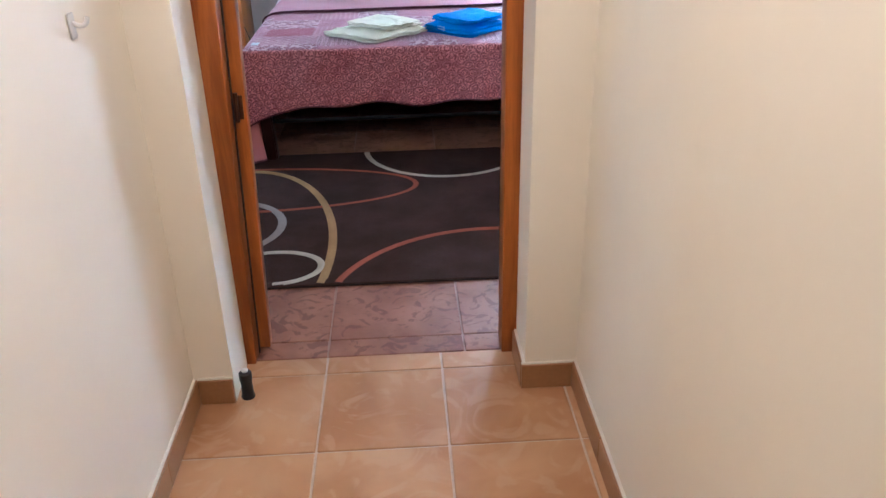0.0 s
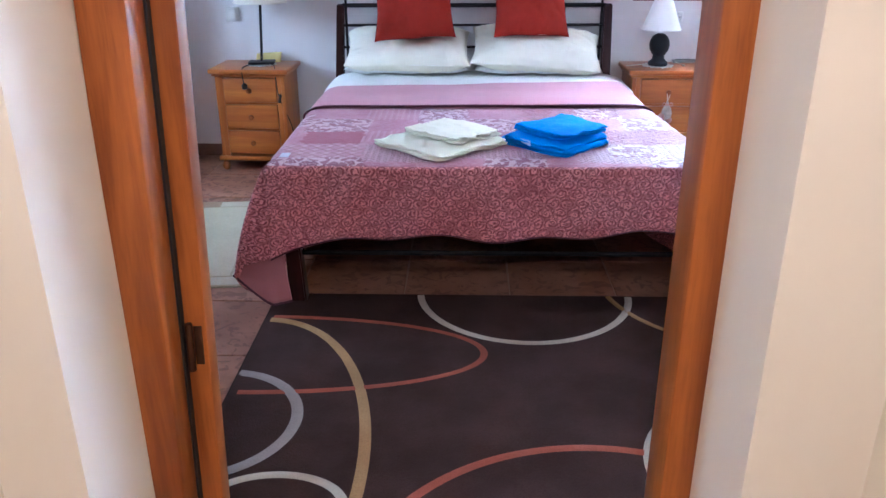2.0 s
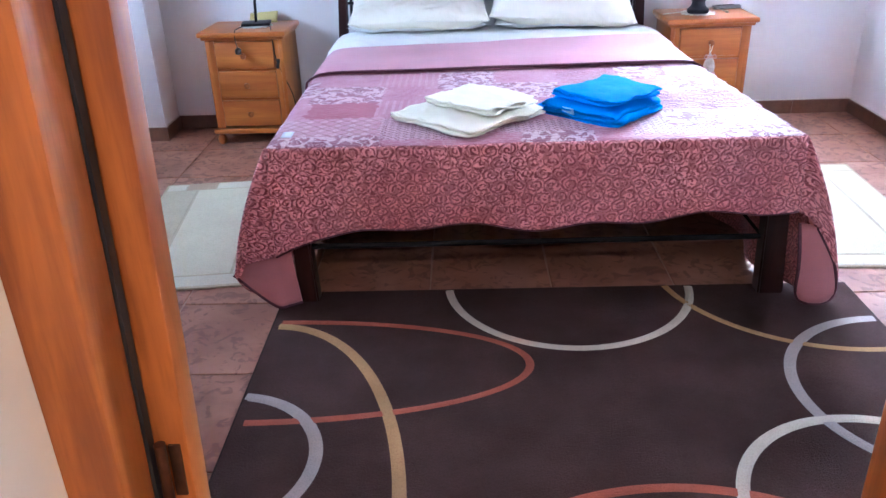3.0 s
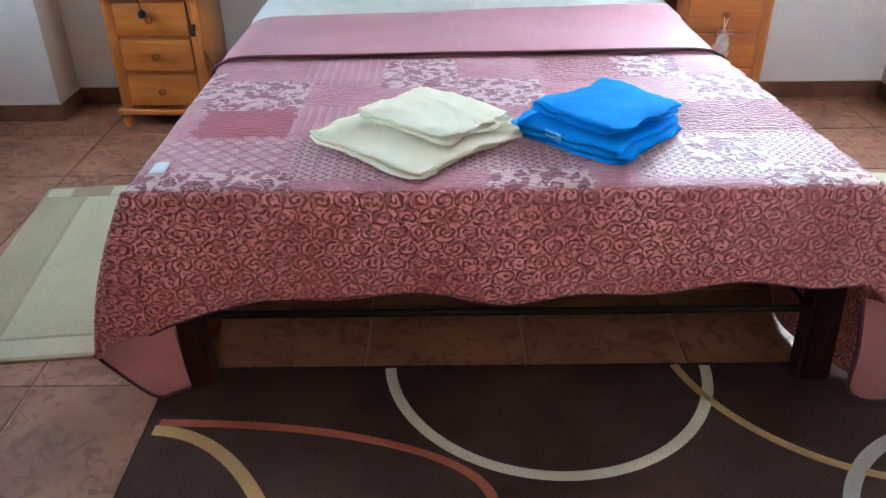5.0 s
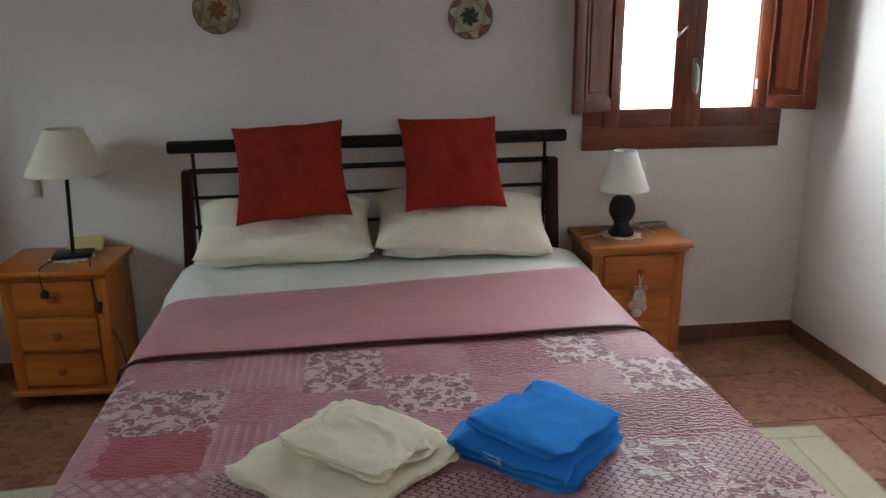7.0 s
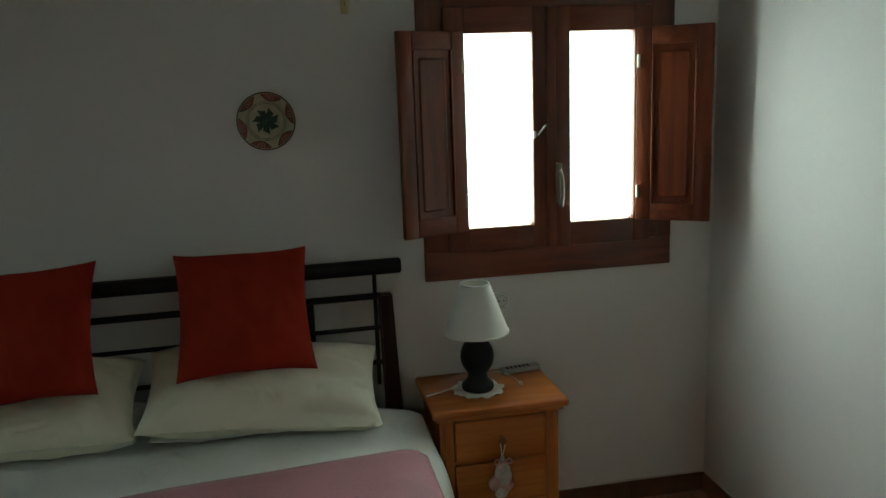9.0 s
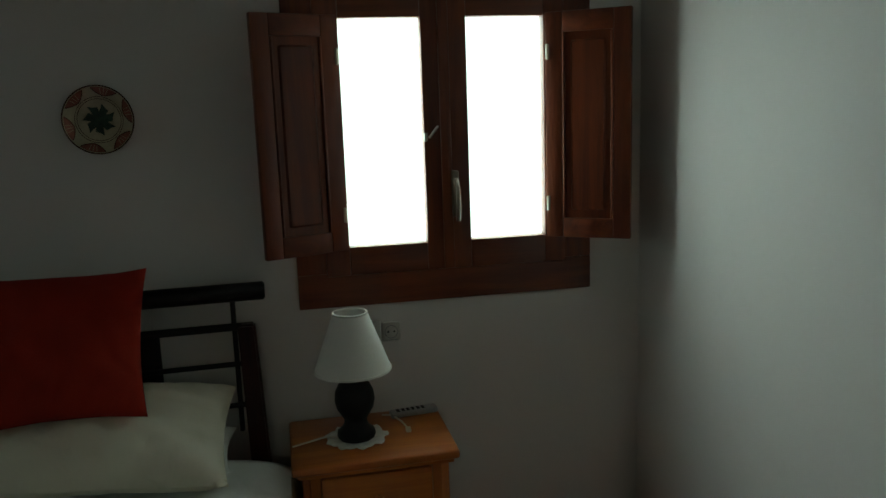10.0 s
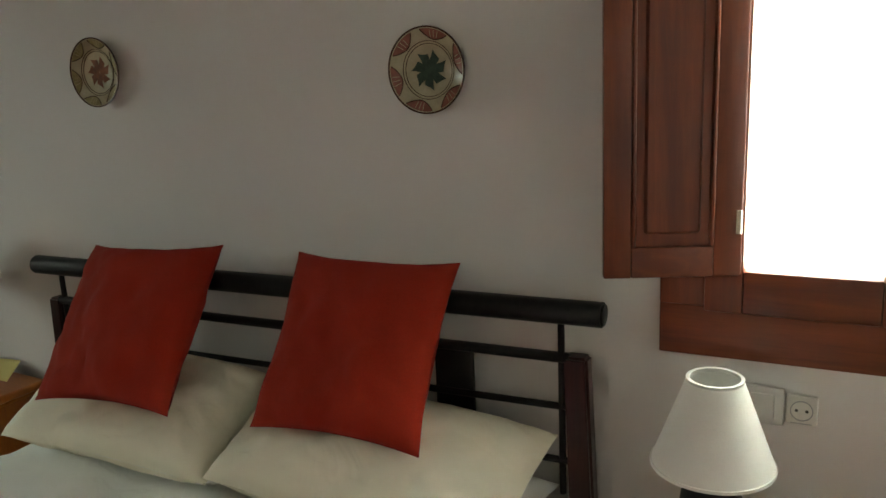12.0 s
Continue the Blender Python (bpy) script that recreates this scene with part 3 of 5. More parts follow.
def soft_block(x0, y0, z0, x1, y1, z1, bevel, wob=0.004):
    bm = box(x0, y0, z0, x1, y1, z1)
    bmesh.ops.subdivide_edges(bm, edges=bm.edges[:], cuts=5, use_grid_fill=True)
    sharp = [e for e in bm.edges if len(e.link_faces) == 2 and e.calc_face_angle() > 1.0]
    bmesh.ops.bevel(bm, geom=sharp, offset=bevel, segments=5, affect="EDGES", profile=0.5)
    for v in bm.verts:
        v.co += noise.noise_vector(v.co * 4.0) * wob
    return bm


part("core", soft_block(-0.185, 4.10, 0.322, 1.395, 6.05, 0.542, 0.055), SHEET, mattress)


def sheet_surface():
    """White sheet over the head end, falling over the right and left sides in soft folds."""
    bm = bmesh.new()
    w0, w1, y0, y1 = -0.200, 1.405, 5.30, 6.03

    def f(a, b):
        s = -0.47 + a * (w1 - w0 + 0.94)
        y = y0 + b * (y1 - y0)
        flare = 0.026 * min(1.0, max(0.0, (y - 5.52) / 0.16))
        n1 = noise.noise(Vector((s * 3.1, y * 3.3, 1.7)))
        n2 = noise.noise(Vector((s * 11, y * 5, 4.2)))
        if s < 0:
            fall = -s
            return (w0 - flare - 0.022 - 0.055 * (1 - math.exp(-fall * 9)) - 0.016 * math.sin(y * 26) * min(fall, 0.4) * 4, y, 0.530 - fall + 0.006 * (math.exp(-fall * 30)) - 0.01)
        if s > w1 - w0:
            fall = s - (w1 - w0)
            return (w1 + flare + 0.022 + 0.060 * (1 - math.exp(-fall * 9)) + 0.016 * math.sin(y * 23 + 1) * min(fall, 0.4) * 4, y, 0.530 - fall + 0.006 * (math.exp(-fall * 30)) - 0.01)
        edge = min(s, w1 - w0 - s)
        dip = 0.040 * math.exp(-edge * 17)
        crease = 0.010 * max(0.0, math.sin(s * 23 + y * 14 + 5 * n1)) ** 2 * max(0.15, 1 - edge * 1.6)
        return (w0 + s - (1 if s < 0.5 else -1) * (0.02 + flare) * math.exp(-edge * 12), y, 0.566 - dip + 0.006 * n1 + 0.002 * n2 + crease)
    return add_grid(bm, 110, 34, f)


sheet = thing("bed_sheet", "smooth white cotton sheet over the mattress", "bed sheet")
part("cloth", sheet_surface(), SHEET, sheet, thick=0.003)

# bedspread: overhangs fall over the foot and the sides and meet in cones at the corners
DROP, FOOT = 0.530, 0.278
spread = thing("bedspread", "mauve patchwork bedspread with rose scroll-quilted border", "bedspread")


def spread_point(u, v):
    """u across (0 at the left edge), v along (0 at the foot edge); negative or beyond: overhang."""
    y = BY0 + max(v, 0.0)
    w = right_edge(y) - BX0
    a = -u if u < 0 else max(0.0, u - w)
    sgn = -1.0 if u < 0 else 1.0
    b = max(0.0, -v)
    px = BX0 + min(max(u, 0.0), w)
    fall = math.hypot(a, b)
    n1 = noise.noise(Vector((u * 2.3, v * 2.3, 0.4)))
    n2 = noise.noise(Vector((u * 7.0, v * 7.0, 2.4)))
    if fall < 1e-6:
        e = min(u, w - u, v + 0.0)
        return Vector((px, y, BZ + 0.008 - 0.010 * math.exp(-max(e, 0) * 40) + 0.004 * n1 + 0.0022 * n2))
    nx, ny = sgn * a / fall, -b / fall
    both = min(a, b) / fall
    out = 0.012 * (1 - math.exp(-fall * 60)) + 0.035 * fall + 0.34 * both * fall
    wave = 0.016 * math.sin(u * 8.3 + 0.7) * (fall / 0.3) ** 2 if b > a else 0.020 * math.sin(v * 11 + u) * fall / 0.3
    out += wave * (1 - 1.2 * both)
    return Vector((px + nx * out, y + ny * out, BZ - fall + 0.004 * math.exp(-fall * 50) + 0.004 * n1 + 0.07 * both * fall))


def hem_drop(u):
    return FOOT + 0.010 * math.sin(u * 6.4 + 1.2) + 0.010 * math.sin(u * 17.0) - 0.028 * max(0.0, u - 0.4) + 0.065 * max(0.0, 1 - u / 0.16) ** 2


def spread_patch(u0, u1, v0, v1, nu, nv):
    bm = bmesh.new()

    def uv(a, b):
        u = u0 + a * (u1 - u0)
        v = v0 + b * (v1 - v0)
        if v0 < 0:
            v = -hem_drop(min(max(u, 0), 1.667)) * (1 - b)
        return u, v
    return add_grid(bm, nu, nv, lambda a, b: spread_point(*uv(a, b)), uv)


W = BX1 - BX0
SPRIGS, SOLID, STRIPE, LATTICE, LACEP, RIPPLE = 1, 2, 3, 4, 5, 6
PATCHES = [
    (1.04, 1.24, 4.79, 5.01, SPRIGS), (1.21, 1.46, 4.58, 4.79, SPRIGS), (1.08, 1.27, 4.155, 4.34, SPRIGS), (0.325, 0.545, 4.69, 4.97, SPRIGS),
    (0.55, 0.79, 4.54, 4.77, SPRIGS), (-0.15, 0.12, 4.52, 4.76, SPRIGS), (-0.20, 0.165, 4.04, 4.13, SPRIGS), (0.60, 0.83, 4.04, 4.13, SPRIGS),
    (1.21, 1.47, 4.04, 4.15, SPRIGS), (-0.20, -0.15, 4.62, 4.86, SPRIGS), (-0.13, 0.11, 4.33, 4.52, SOLID), (-0.20, 0.135, 4.13, 4.33, LACEP),
    (0.14, 0.41, 4.09, 4.32, LATTICE), (0.41, 0.60, 4.13, 4.36, LATTICE), (0.60, 0.82, 4.13, 4.25, LATTICE), (1.27, 1.47, 4.15, 4.34, LATTICE),
    (0.95, 1.21, 4.08, 4.155, LATTICE), (0.95, 1.08, 4.155, 4.26, LATTICE), (0.08, 0.325, 4.74, 4.98, STRIPE), (0.11, 0.28, 4.36, 4.54, STRIPE),
    (1.10, 1.47, 4.34, 4.58, RIPPLE), (0.82, 1.00, 4.16, 4.50, RIPPLE), (0.80, 1.04, 4.74, 4.99, RIPPLE),
]


def patch_at(x, y):
    x += 0.016 * noise.noise(Vector((x * 40, y * 40, 0)))
    y += 0.016 * noise.noise(Vector((x * 40, y * 40, 9)))
    for x0, x1, y0, y1, kind in PATCHES:
        if x0 < x < x1 and y0 < y < y1:
            return kind
    return 0


top_bm = spread_patch(0, W, 0, 1.10, 220, 144)
for face in top_bm.faces:
    c = face.calc_center_median()
    face.material_index = patch_at(c.x, c.y)
top_cloth = part("patchwork_top", top_bm, QUILT[0], spread, "mauve, rose and white patchwork print", thick=0.006)
for m in QUILT[1:]:
    top_cloth.data.materials.append(m)
part("foot_drop", spread_patch(-0.001, W + 0.001, -0.2, 0, 130, 22), QSCROLL, spread, "rose quilted drop with dark scrolling vines", thick=0.006)
part("side_drop", spread_patch(-DROP, 0, 0, 1.10, 26, 70), QSCROLL, spread, thick=0.006)
part("side_drop", spread_patch(W, W + DROP, 0, 1.10, 26, 70), QSCROLL, spread, thick=0.006)


def corner_fan(apex, hem):
    """The corner of the spread, fanning out from the bed's corner to a curved hem."""
    line = curve_pts(hem, 8)
    n = len(line) - 1

    left = apex[0] < 0.5
    u0 = 0.0 if left else W

    def foot_edge(b):
        return spread_point(u0, -hem_drop(u0) * b)

    def side_edge(b):
        return spread_point(u0 + (-DROP if left else DROP) * b, 0.0)

    def f(a, b):
        top = spread_point(u0, 0.0)
        p = top.lerp(line[round(a * n)], b)
        p += (1 - a) ** 3 * (foot_edge(b) - top.lerp(line[0], b)) + a ** 3 * (side_edge(b) - top.lerp(line[n], b))
        bulge = math.sin(b * math.pi) * math.sin(a * math.pi) * 0.015
        return p + Vector((bulge * (-1 if left else 1), -bulge, 0))
    return add_grid(bmesh.new(), n, 20, f, lambda a, b: (u0 + (-1 if left else 1) * 0.30 * a * b, -hem_drop(u0) * b * (1 + 0.4 * a)))


def flap(rows, nv=12):
    """Lining seen from inside, through a few smooth rows of points."""
    lines = [curve_pts(r, 6) for r in rows]
    n = len(lines[0]) - 1

    def f(a, b):
        k = min(int(b * (len(lines) - 1)), len(lines) - 2)
        t = b * (len(lines) - 1) - k
        return lines[k][round(a * n)].lerp(lines[k + 1][round(a * n)], t)
    return add_grid(bmesh.new(), n, nv, f)


HEM_L = [(-0.200, 4.026, 0.225), (-0.255, 4.018, 0.203), (-0.318, 4.018, 0.178), (-0.358, 4.030, 0.128), (-0.330, 4.055, 0.075), (-0.262, 4.070, 0.075)]
HEM_R = [(1.468, 4.028, 0.288), (1.515, 4.006, 0.275), (1.572, 3.985, 0.190), (1.615, 3.985, 0.085), (1.585, 4.020, 0.030), (1.530, 4.060, 0.075)]
part("corner_fold", corner_fan((-0.200, 4.045, 0.560), HEM_L), QSCROLL, spread, thick=0.006)
part("corner_fold", corner_fan((1.467, 4.045, 0.560), HEM_R), QSCROLL, spread, thick=0.006)
low_l = [(-0.140, 4.040, 0.018), (-0.180, 4.020, 0.016), (-0.225, 4.000, 0.028), (-0.358, 4.034, 0.126)]
part("lining_flap", flap([[(-0.165, 4.050, 0.250), (-0.205, 4.044, 0.225), (-0.270, 4.034, 0.198), (-0.356, 4.036, 0.130)], [(-0.155, 4.050, 0.13), (-0.195, 4.036, 0.12), (-0.260, 4.026, 0.11), (-0.357, 4.036, 0.128)], low_l]), LINING, spread, "pale rose lining turned inside out", thick=0.004)
low_r = [(1.492, 3.990, 0.045), (1.515, 3.975, 0.016), (1.575, 3.970, 0.014), (1.612, 3.980, 0.050)]
part("lining_flap", flap([[(1.478, 4.020, 0.282), (1.500, 4.010, 0.280), (1.515, 4.005, 0.277), (1.530, 4.000, 0.270)], [(1.488, 3.995, 0.15), (1.520, 3.985, 0.15), (1.560, 3.978, 0.15), (1.590, 3.980, 0.155)], low_r]), LINING, spread, "pale rose lining turned inside out", thick=0.004)
part("flap_binding", tube(curve_pts(low_l, 6), 0.006, 8), PIPING, spread)
part("flap_binding", tube(curve_pts([(1.480, 4.018, 0.28), (1.488, 3.993, 0.15)] + low_r + [(1.592, 3.978, 0.155), (1.53, 3.998, 0.272)], 6), 0.006, 8), PIPING, spread)


def band_line(b):
    return lambda a: Vector((BX0 - 0.016 + a * (right_edge(5.2) - BX0 + 0.032), 4.965 + 0.055 * a + b * (0.52 + 0.115 * a), 0))


def band_surface():
    bm = bmesh.new()

    def f(a, b):
        p = band_line(b)(a)
        e = min(a, 1 - a) * 1.6
        n1 = noise.noise(Vector((p.x * 3, p.y * 4, 5)))
        return (p.x, p.y, BZ + 0.021 - 0.034 * math.exp(-e * 34) + 0.006 * n1 - 0.004 * (1 if b in (0, 1) else 0))
    return add_grid(bm, 70, 24, f)


part("turned_down_band", band_surface(), BAND, spread, "smooth mauve turned-down band", thick=0.006)
for s in (0, 1):
    bm = bmesh.new()

    def g(a, b, s=s):
        x = (BX0 - 0.018) if s == 0 else (right_edge(5.2) + 0.018)
        y0, y1 = (4.965, 5.485) if s == 0 else (5.02, 5.655)
        fall = 0.50 * b
        o = (0.02 * (1 - math.exp(-fall * 30)) + 0.05 * fall) * (-1 if s == 0 else 1)
        return (x + o, y0 + a * (y1 - y0), BZ - 0.014 - fall)
    part("band_drop", add_grid(bm, 20, 14, g), BAND, spread, thick=0.005)


def piping_pts():
    pts = [(BX0 - 0.055, 4.962, 0.30), (BX0 - 0.048, 4.963, 0.45), (BX0 - 0.03, 4.964, BZ - 0.02)]
    for k in range(41):
        a = k / 40
        p = band_line(0)(a)
        e = min(a, 1 - a) * 1.6
        pts.append((p.x, p.y - 0.003 + 0.004 * math.sin(a * 17), BZ + 0.021 - 0.026 * math.exp(-e * 34)))
    xr = right_edge(5.2)
    return pts + [(xr + 0.032, 5.02, BZ - 0.03), (xr + 0.05, 5.02, 0.45), (xr + 0.055, 5.02, 0.30)]


part("piping", tube(piping_pts(), 0.0058, 8), PIPING, spread, "thin dark plum piping")


def hem_pts():
    pts = []
    for k in range(161):
        u = W * k / 160
        pts.append(spread_point(u, -hem_drop(min(max(u, 0), 1.667))))
    return pts


part("hem_binding", tube(hem_pts(), 0.0062, 8), PIPING, spread, "dark plum hem binding")
part("care_label", add_grid(bmesh.new(), 3, 3, lambda a, b: (BX0 + 0.035 + 0.035 * a, 4.115 + 0.06 * b, BZ + 0.0135)), TAG, spread, "small white sewn label", thick=0.001)


def pillow_mesh(w, d, h, p=3.2, nu=36, nv=26, wob=0.012, pinch=0.0, seed=0.0, under=1.0):
    bm = bmesh.new()
    for side in (1, -1):
        def f(a, b, side=side):
            x, y = 2 * a - 1, 2 * b - 1
            k = max(0.0, 1 - abs(x) ** p) ** 0.5 * max(0.0, 1 - abs(y) ** p) ** 0.5
            sx = 1 - pinch * (1 - abs(y) ** 2) * abs(x) ** 4
            sy = 1 - pinch * (1 - abs(x) ** 2) * abs(y) ** 4
            n1 = noise.noise(Vector((x * 1.7 + seed, y * 1.7, side * 0.7)))
            n2 = noise.noise(Vector((x * 5 + seed, y * 4, side * 1.9)))
            crease = wob * 0.55 * max(0.0, math.sin(11 * x + 6 * y + 5 * n1 + seed)) ** 2 * (0.15 + abs(x) ** 2) * k
            crease += wob * 0.45 * max(0.0, math.sin(17 * x - 4 * y + 6 * n1 + 2 * seed)) ** 3 * max(0.0, -y) * k
            return (x * w / 2 * sx, y * d / 2 * sy, side * h / 2 * k * (1.0 if side > 0 else under) + (wob * n1 + wob * 0.35 * n2) * (0.25 + k) - crease)
        add_grid(bm, nu, nv, f)
    bmesh.ops.remove_doubles(bm, verts=bm.verts, dist=0.0006)
    return bm


def soft_thing(name, label, category, bm, material, m, group=""):
    ob = thing(name, label, category, group=group)
    ob.matrix_world = m
    part("cover", bm, material, ob)
    return ob


pl = soft_thing("pillow", "plump cream cotton pillow against the headboard", "pillow", pillow_mesh(0.72, 0.340, 0.188, p=3.4, nu=64, nv=44, seed=1.0, pinch=0.06, wob=0.022, under=0.9), PILLOW, pose(0.200, 5.945, 0.706, 26, 0, 1), "bed pillows")
pr = soft_thing("pillow", "plump cream cotton pillow against the headboard", "pillow", pillow_mesh(0.745, 0.352, 0.188, p=3.4, nu=64, nv=44, seed=5.3, pinch=0.06, wob=0.022, under=0.9), PILLOW, pose(0.938, 5.942, 0.706, 27, 4, -1), "bed pillows")
for x, sd in ((0.195, 3.1), (0.945, 7.7)):
    soft_thing("pillow", "flat white cotton pillow under a cream one", "pillow", pillow_mesh(0.72, 0.30, 0.10, p=3.4, seed=sd, pinch=0.05, under=0.8), SHEET, pose(x, 5.985, 0.612, 2, 0, 0), "bed pillows")
soft_thing("cushion", "square rust-red cushion leaning on the headboard", "cushion", pillow_mesh(0.455, 0.440, 0.155, 2.3, nu=48, nv=48, wob=0.018, pinch=0.09, seed=2.2), CUSHION, pose(0.238, 5.920, 0.952, 52, 0, -1) @ pose(0, 0, 0, 0, 0, 4), "rust-red cushions")
soft_thing("cushion", "square rust-red cushion leaning on the headboard", "cushion", pillow_mesh(0.422, 0.422, 0.150, 2.3, nu=48, nv=48, wob=0.018, pinch=0.08, seed=8.2), CUSHION, pose(0.896, 5.956, 0.960, 55, 0, 2), "rust-red cushions")


# ---- towels ----
def towel_mesh(w, d, layers, t, seed, z0=0.0, crumple=1.0):
    """A cloth folded to and fro in flat layers with rounded bends at both ends."""
    path = []
    for i in range(layers):
        x0, x1 = (-w / 2, w / 2) if i % 2 == 0 else (w / 2, -w / 2)
        e0 = 0.030 * noise.noise(Vector((seed, i * 3.1, 0.3)))
        e1 = 0.030 * noise.noise(Vector((seed, i * 3.1, 5.3)))
        x0, x1 = x0 + e0, x1 + e1
        path += [(x0 + (x1 - x0) * q / 18, i * t, i) for q in range(19)]
        if i < layers - 1:
            out = 1 if x1 > 0 else -1
            path += [(x1 + out * 0.8 * t * math.sin(math.pi * q / 6), i * t + t / 2 * (1 - math.cos(math.pi * q / 6)), i + q / 6) for q in range(1, 6)]
    n = len(path) - 1

    def f(a, b):
        x, z, i = path[round(a * n)]
        u, v = 2 * x / w, 2 * b - 1
        n1 = noise.noise(Vector((u * 1.2 + seed, v * 1.2, 0.5)))
        n2 = noise.noise(Vector((u * 3.6 + seed, v * 3.6, 1.5 + z * 8)))
        n3 = noise.noise(Vector((u * 8.0 + seed, v * 3.0, 3.5 + z * 20)))
        shift = (0.030 + 0.018 * crumple) * noise.noise(Vector((v * 1.7, seed + i * 0.9, 3)))
        wide = 1 + 0.09 * noise.noise(Vector((u * 1.9, seed + i * 1.3, 7))) - 0.05 * max(0.0, abs(u)) ** 6
        edge = min(1.0, max(abs(u), abs(v)))
        ridge = max(0.0, math.sin(5.5 * u + 3.5 * v + 5 * n1 + seed)) ** 4 + 0.7 * max(0.0, math.sin(8.0 * v - 3.0 * u + 6 * n2 + 2 * seed)) ** 5
        lift = z * (1 - 0.25 * edge ** 4) + (0.0045 * n1 + 0.0042 * n2 + 0.0028 * n3 + 0.0055 * crumple * ridge) * (0.6 + 14 * z) + 0.002
        return (x + shift * (1 - 0.3 * abs(u)), v * d / 2 * wide, z0 + max(0.001, lift))
    return add_grid(bmesh.new(), n, 30, f)


def towel_stack(label, at, turn, towels, material, crumple=1.0):
    ob = thing("folded_towels", label, "towels", at, turn, "folded towels on the bed")
    for w, d, layers, t, dx, dy, dz, rot, seed in towels:
        bm = towel_mesh(w, d, layers, t, seed, crumple=crumple)
        bm.transform(pose(dx, dy, dz, 0, 0, rot))
        part("towel", bm, material, ob, thick=t * 0.55)
    return ob


towel_stack("stack of folded cream cotton towels on the bedspread", (0.433, 4.330, 0.572), -43,
            [(0.365, 0.375, 4, 0.0085, 0.004, -0.010, 0.0, 0, 2.3), (0.275, 0.245, 4, 0.0075, 0.022, 0.045, 0.037, 1, 6.1)], TOWEL)
blue = towel_stack("stack of folded bright blue towels on the bedspread", (0.885, 4.360, 0.572), -49,
                   [(0.290, 0.305, 4, 0.0115, -0.004, -0.008, 0.0, 7, 4.4), (0.245, 0.275, 4, 0.0100, 0.016, 0.014, 0.049, -3, 9.2)], TOWELB, 0.2)
part("wash_label", add_grid(bmesh.new(), 3, 3, lambda a, b: (-0.025 + 0.05 * a, -0.160 - 0.004 * b, 0.016 + 0.02 * b)), TAGB, blue, "pale blue wash label", thick=0.001)


# ---- bedside tables ----
def bedside_table(at, turn):
    """Pine bedside table 0.45 wide, 0.33 deep, 0.605 high; three drawers with knobs, turned feet."""
    t = thing("bedside_table", "honey-varnished pine bedside table with three drawers", "bedside table", at, turn, "bedside tables")
    part("top", box(-0.232, -0.185, 0.578, 0.232, 0.165, 0.605, bevel=0.009, seg=3), PINE, t)
    part("moulding", box(-0.218, -0.168, 0.562, 0.218, 0.160, 0.578, bevel=0.005), PINE, t)
    for x in (-0.205, 0.183):
        part("side_panel", box(x, -0.150, 0.085, x + 0.022, 0.158, 0.562, bevel=0.003), PINEV, t)
    part("back_panel", box(-0.183, 0.140, 0.085, 0.183, 0.156, 0.562), PINEV, t)
    part("plinth", box(-0.222, -0.172, 0.062, 0.222, 0.160, 0.088, bevel=0.007, seg=3), PINE, t)
    for x in (-0.183, 0.158):
        part("stile", box(x, -0.150, 0.088, x + 0.025, -0.128, 0.562), PINEV, t)
    for k in range(3):
        z = 0.102 + k * 0.155
        d = part("drawer", box(-0.155, -0.158, z, 0.155, -0.135, z + 0.140, bevel=0.005), PINE, t)
        part("rail", box(-0.158, -0.146, z + 0.141, 0.158, -0.128, z + 0.154), PINE, t)
        knob = lathe([(0.009, 0.0), (0.007, 0.010), (0.012, 0.016), (0.016, 0.022), (0.015, 0.028), (0.008, 0.032)], 20)
        knob.transform(pose(0, -0.158, z + 0.070, 90, 0, 0))
        part("knob", knob, KNOB, d, "turned wooden knob")
    for x in (-0.19, 0.19):
        for y in (-0.14, 0.128):
            part("foot", lathe([(0.013, 0.0), (0.021, 0.008), (0.025, 0.024), (0.020, 0.042), (0.014, 0.052), (0.019, 0.062)], 20, x, y), PINEV, t, "turned bun foot")
    return t


left_table = bedside_table((-0.712, 6.005, 0), -2.5)
right_table = bedside_table((1.692, 6.005, 0), 0.5)
TT = 0.605


def doily(at, r):
    d = thing("doily", "small white crocheted doily under a lamp", "doily", at)
    bm = bmesh.new()
    seg = 64
    rings = []
    for k, q in enumerate((0.0, 0.45, 0.8, 1.0)):
        rings.append([bm.verts.new((r * q * (1 + 0.07 * math.cos(9 * a) * q) * math.cos(a), r * q * (1 + 0.07 * math.cos(9 * a) * q) * math.sin(a), 0.003 + 0.005 * q * q * (0.5 + 0.5 * math.sin(18 * a)))) for a in [2 * math.pi * i / seg for i in range(seg)]])
    for a, b in zip(rings, rings[1:]):
        for i in range(seg):
            bm.faces.new((a[i], a[(i + 1) % seg], b[(i + 1) % seg], b[i]))
    bmesh.ops.remove_doubles(bm, verts=bm.verts, dist=0.0004)
    part("lace", bm, LACE, d, thick=0.002)
    return d


def shade_mesh(r0, z0, r1, z1):
    return lathe([(r0, z0), (r0 + (r1 - r0) * 0.5, (z0 + z1) / 2), (r1, z1), (r1 - 0.004, z1), (r0 + (r1 - r0) * 0.5 - 0.003, (z0 + z1) / 2), (r0 - 0.003, z0)], 56, close=True)


def ring_trim(r, z, w):
    return lathe([(r + 0.0015, z - w), (r + 0.0015, z + 0.001), (r - 0.005, z + 0.001), (r - 0.005, z - w)], 56, close=True)


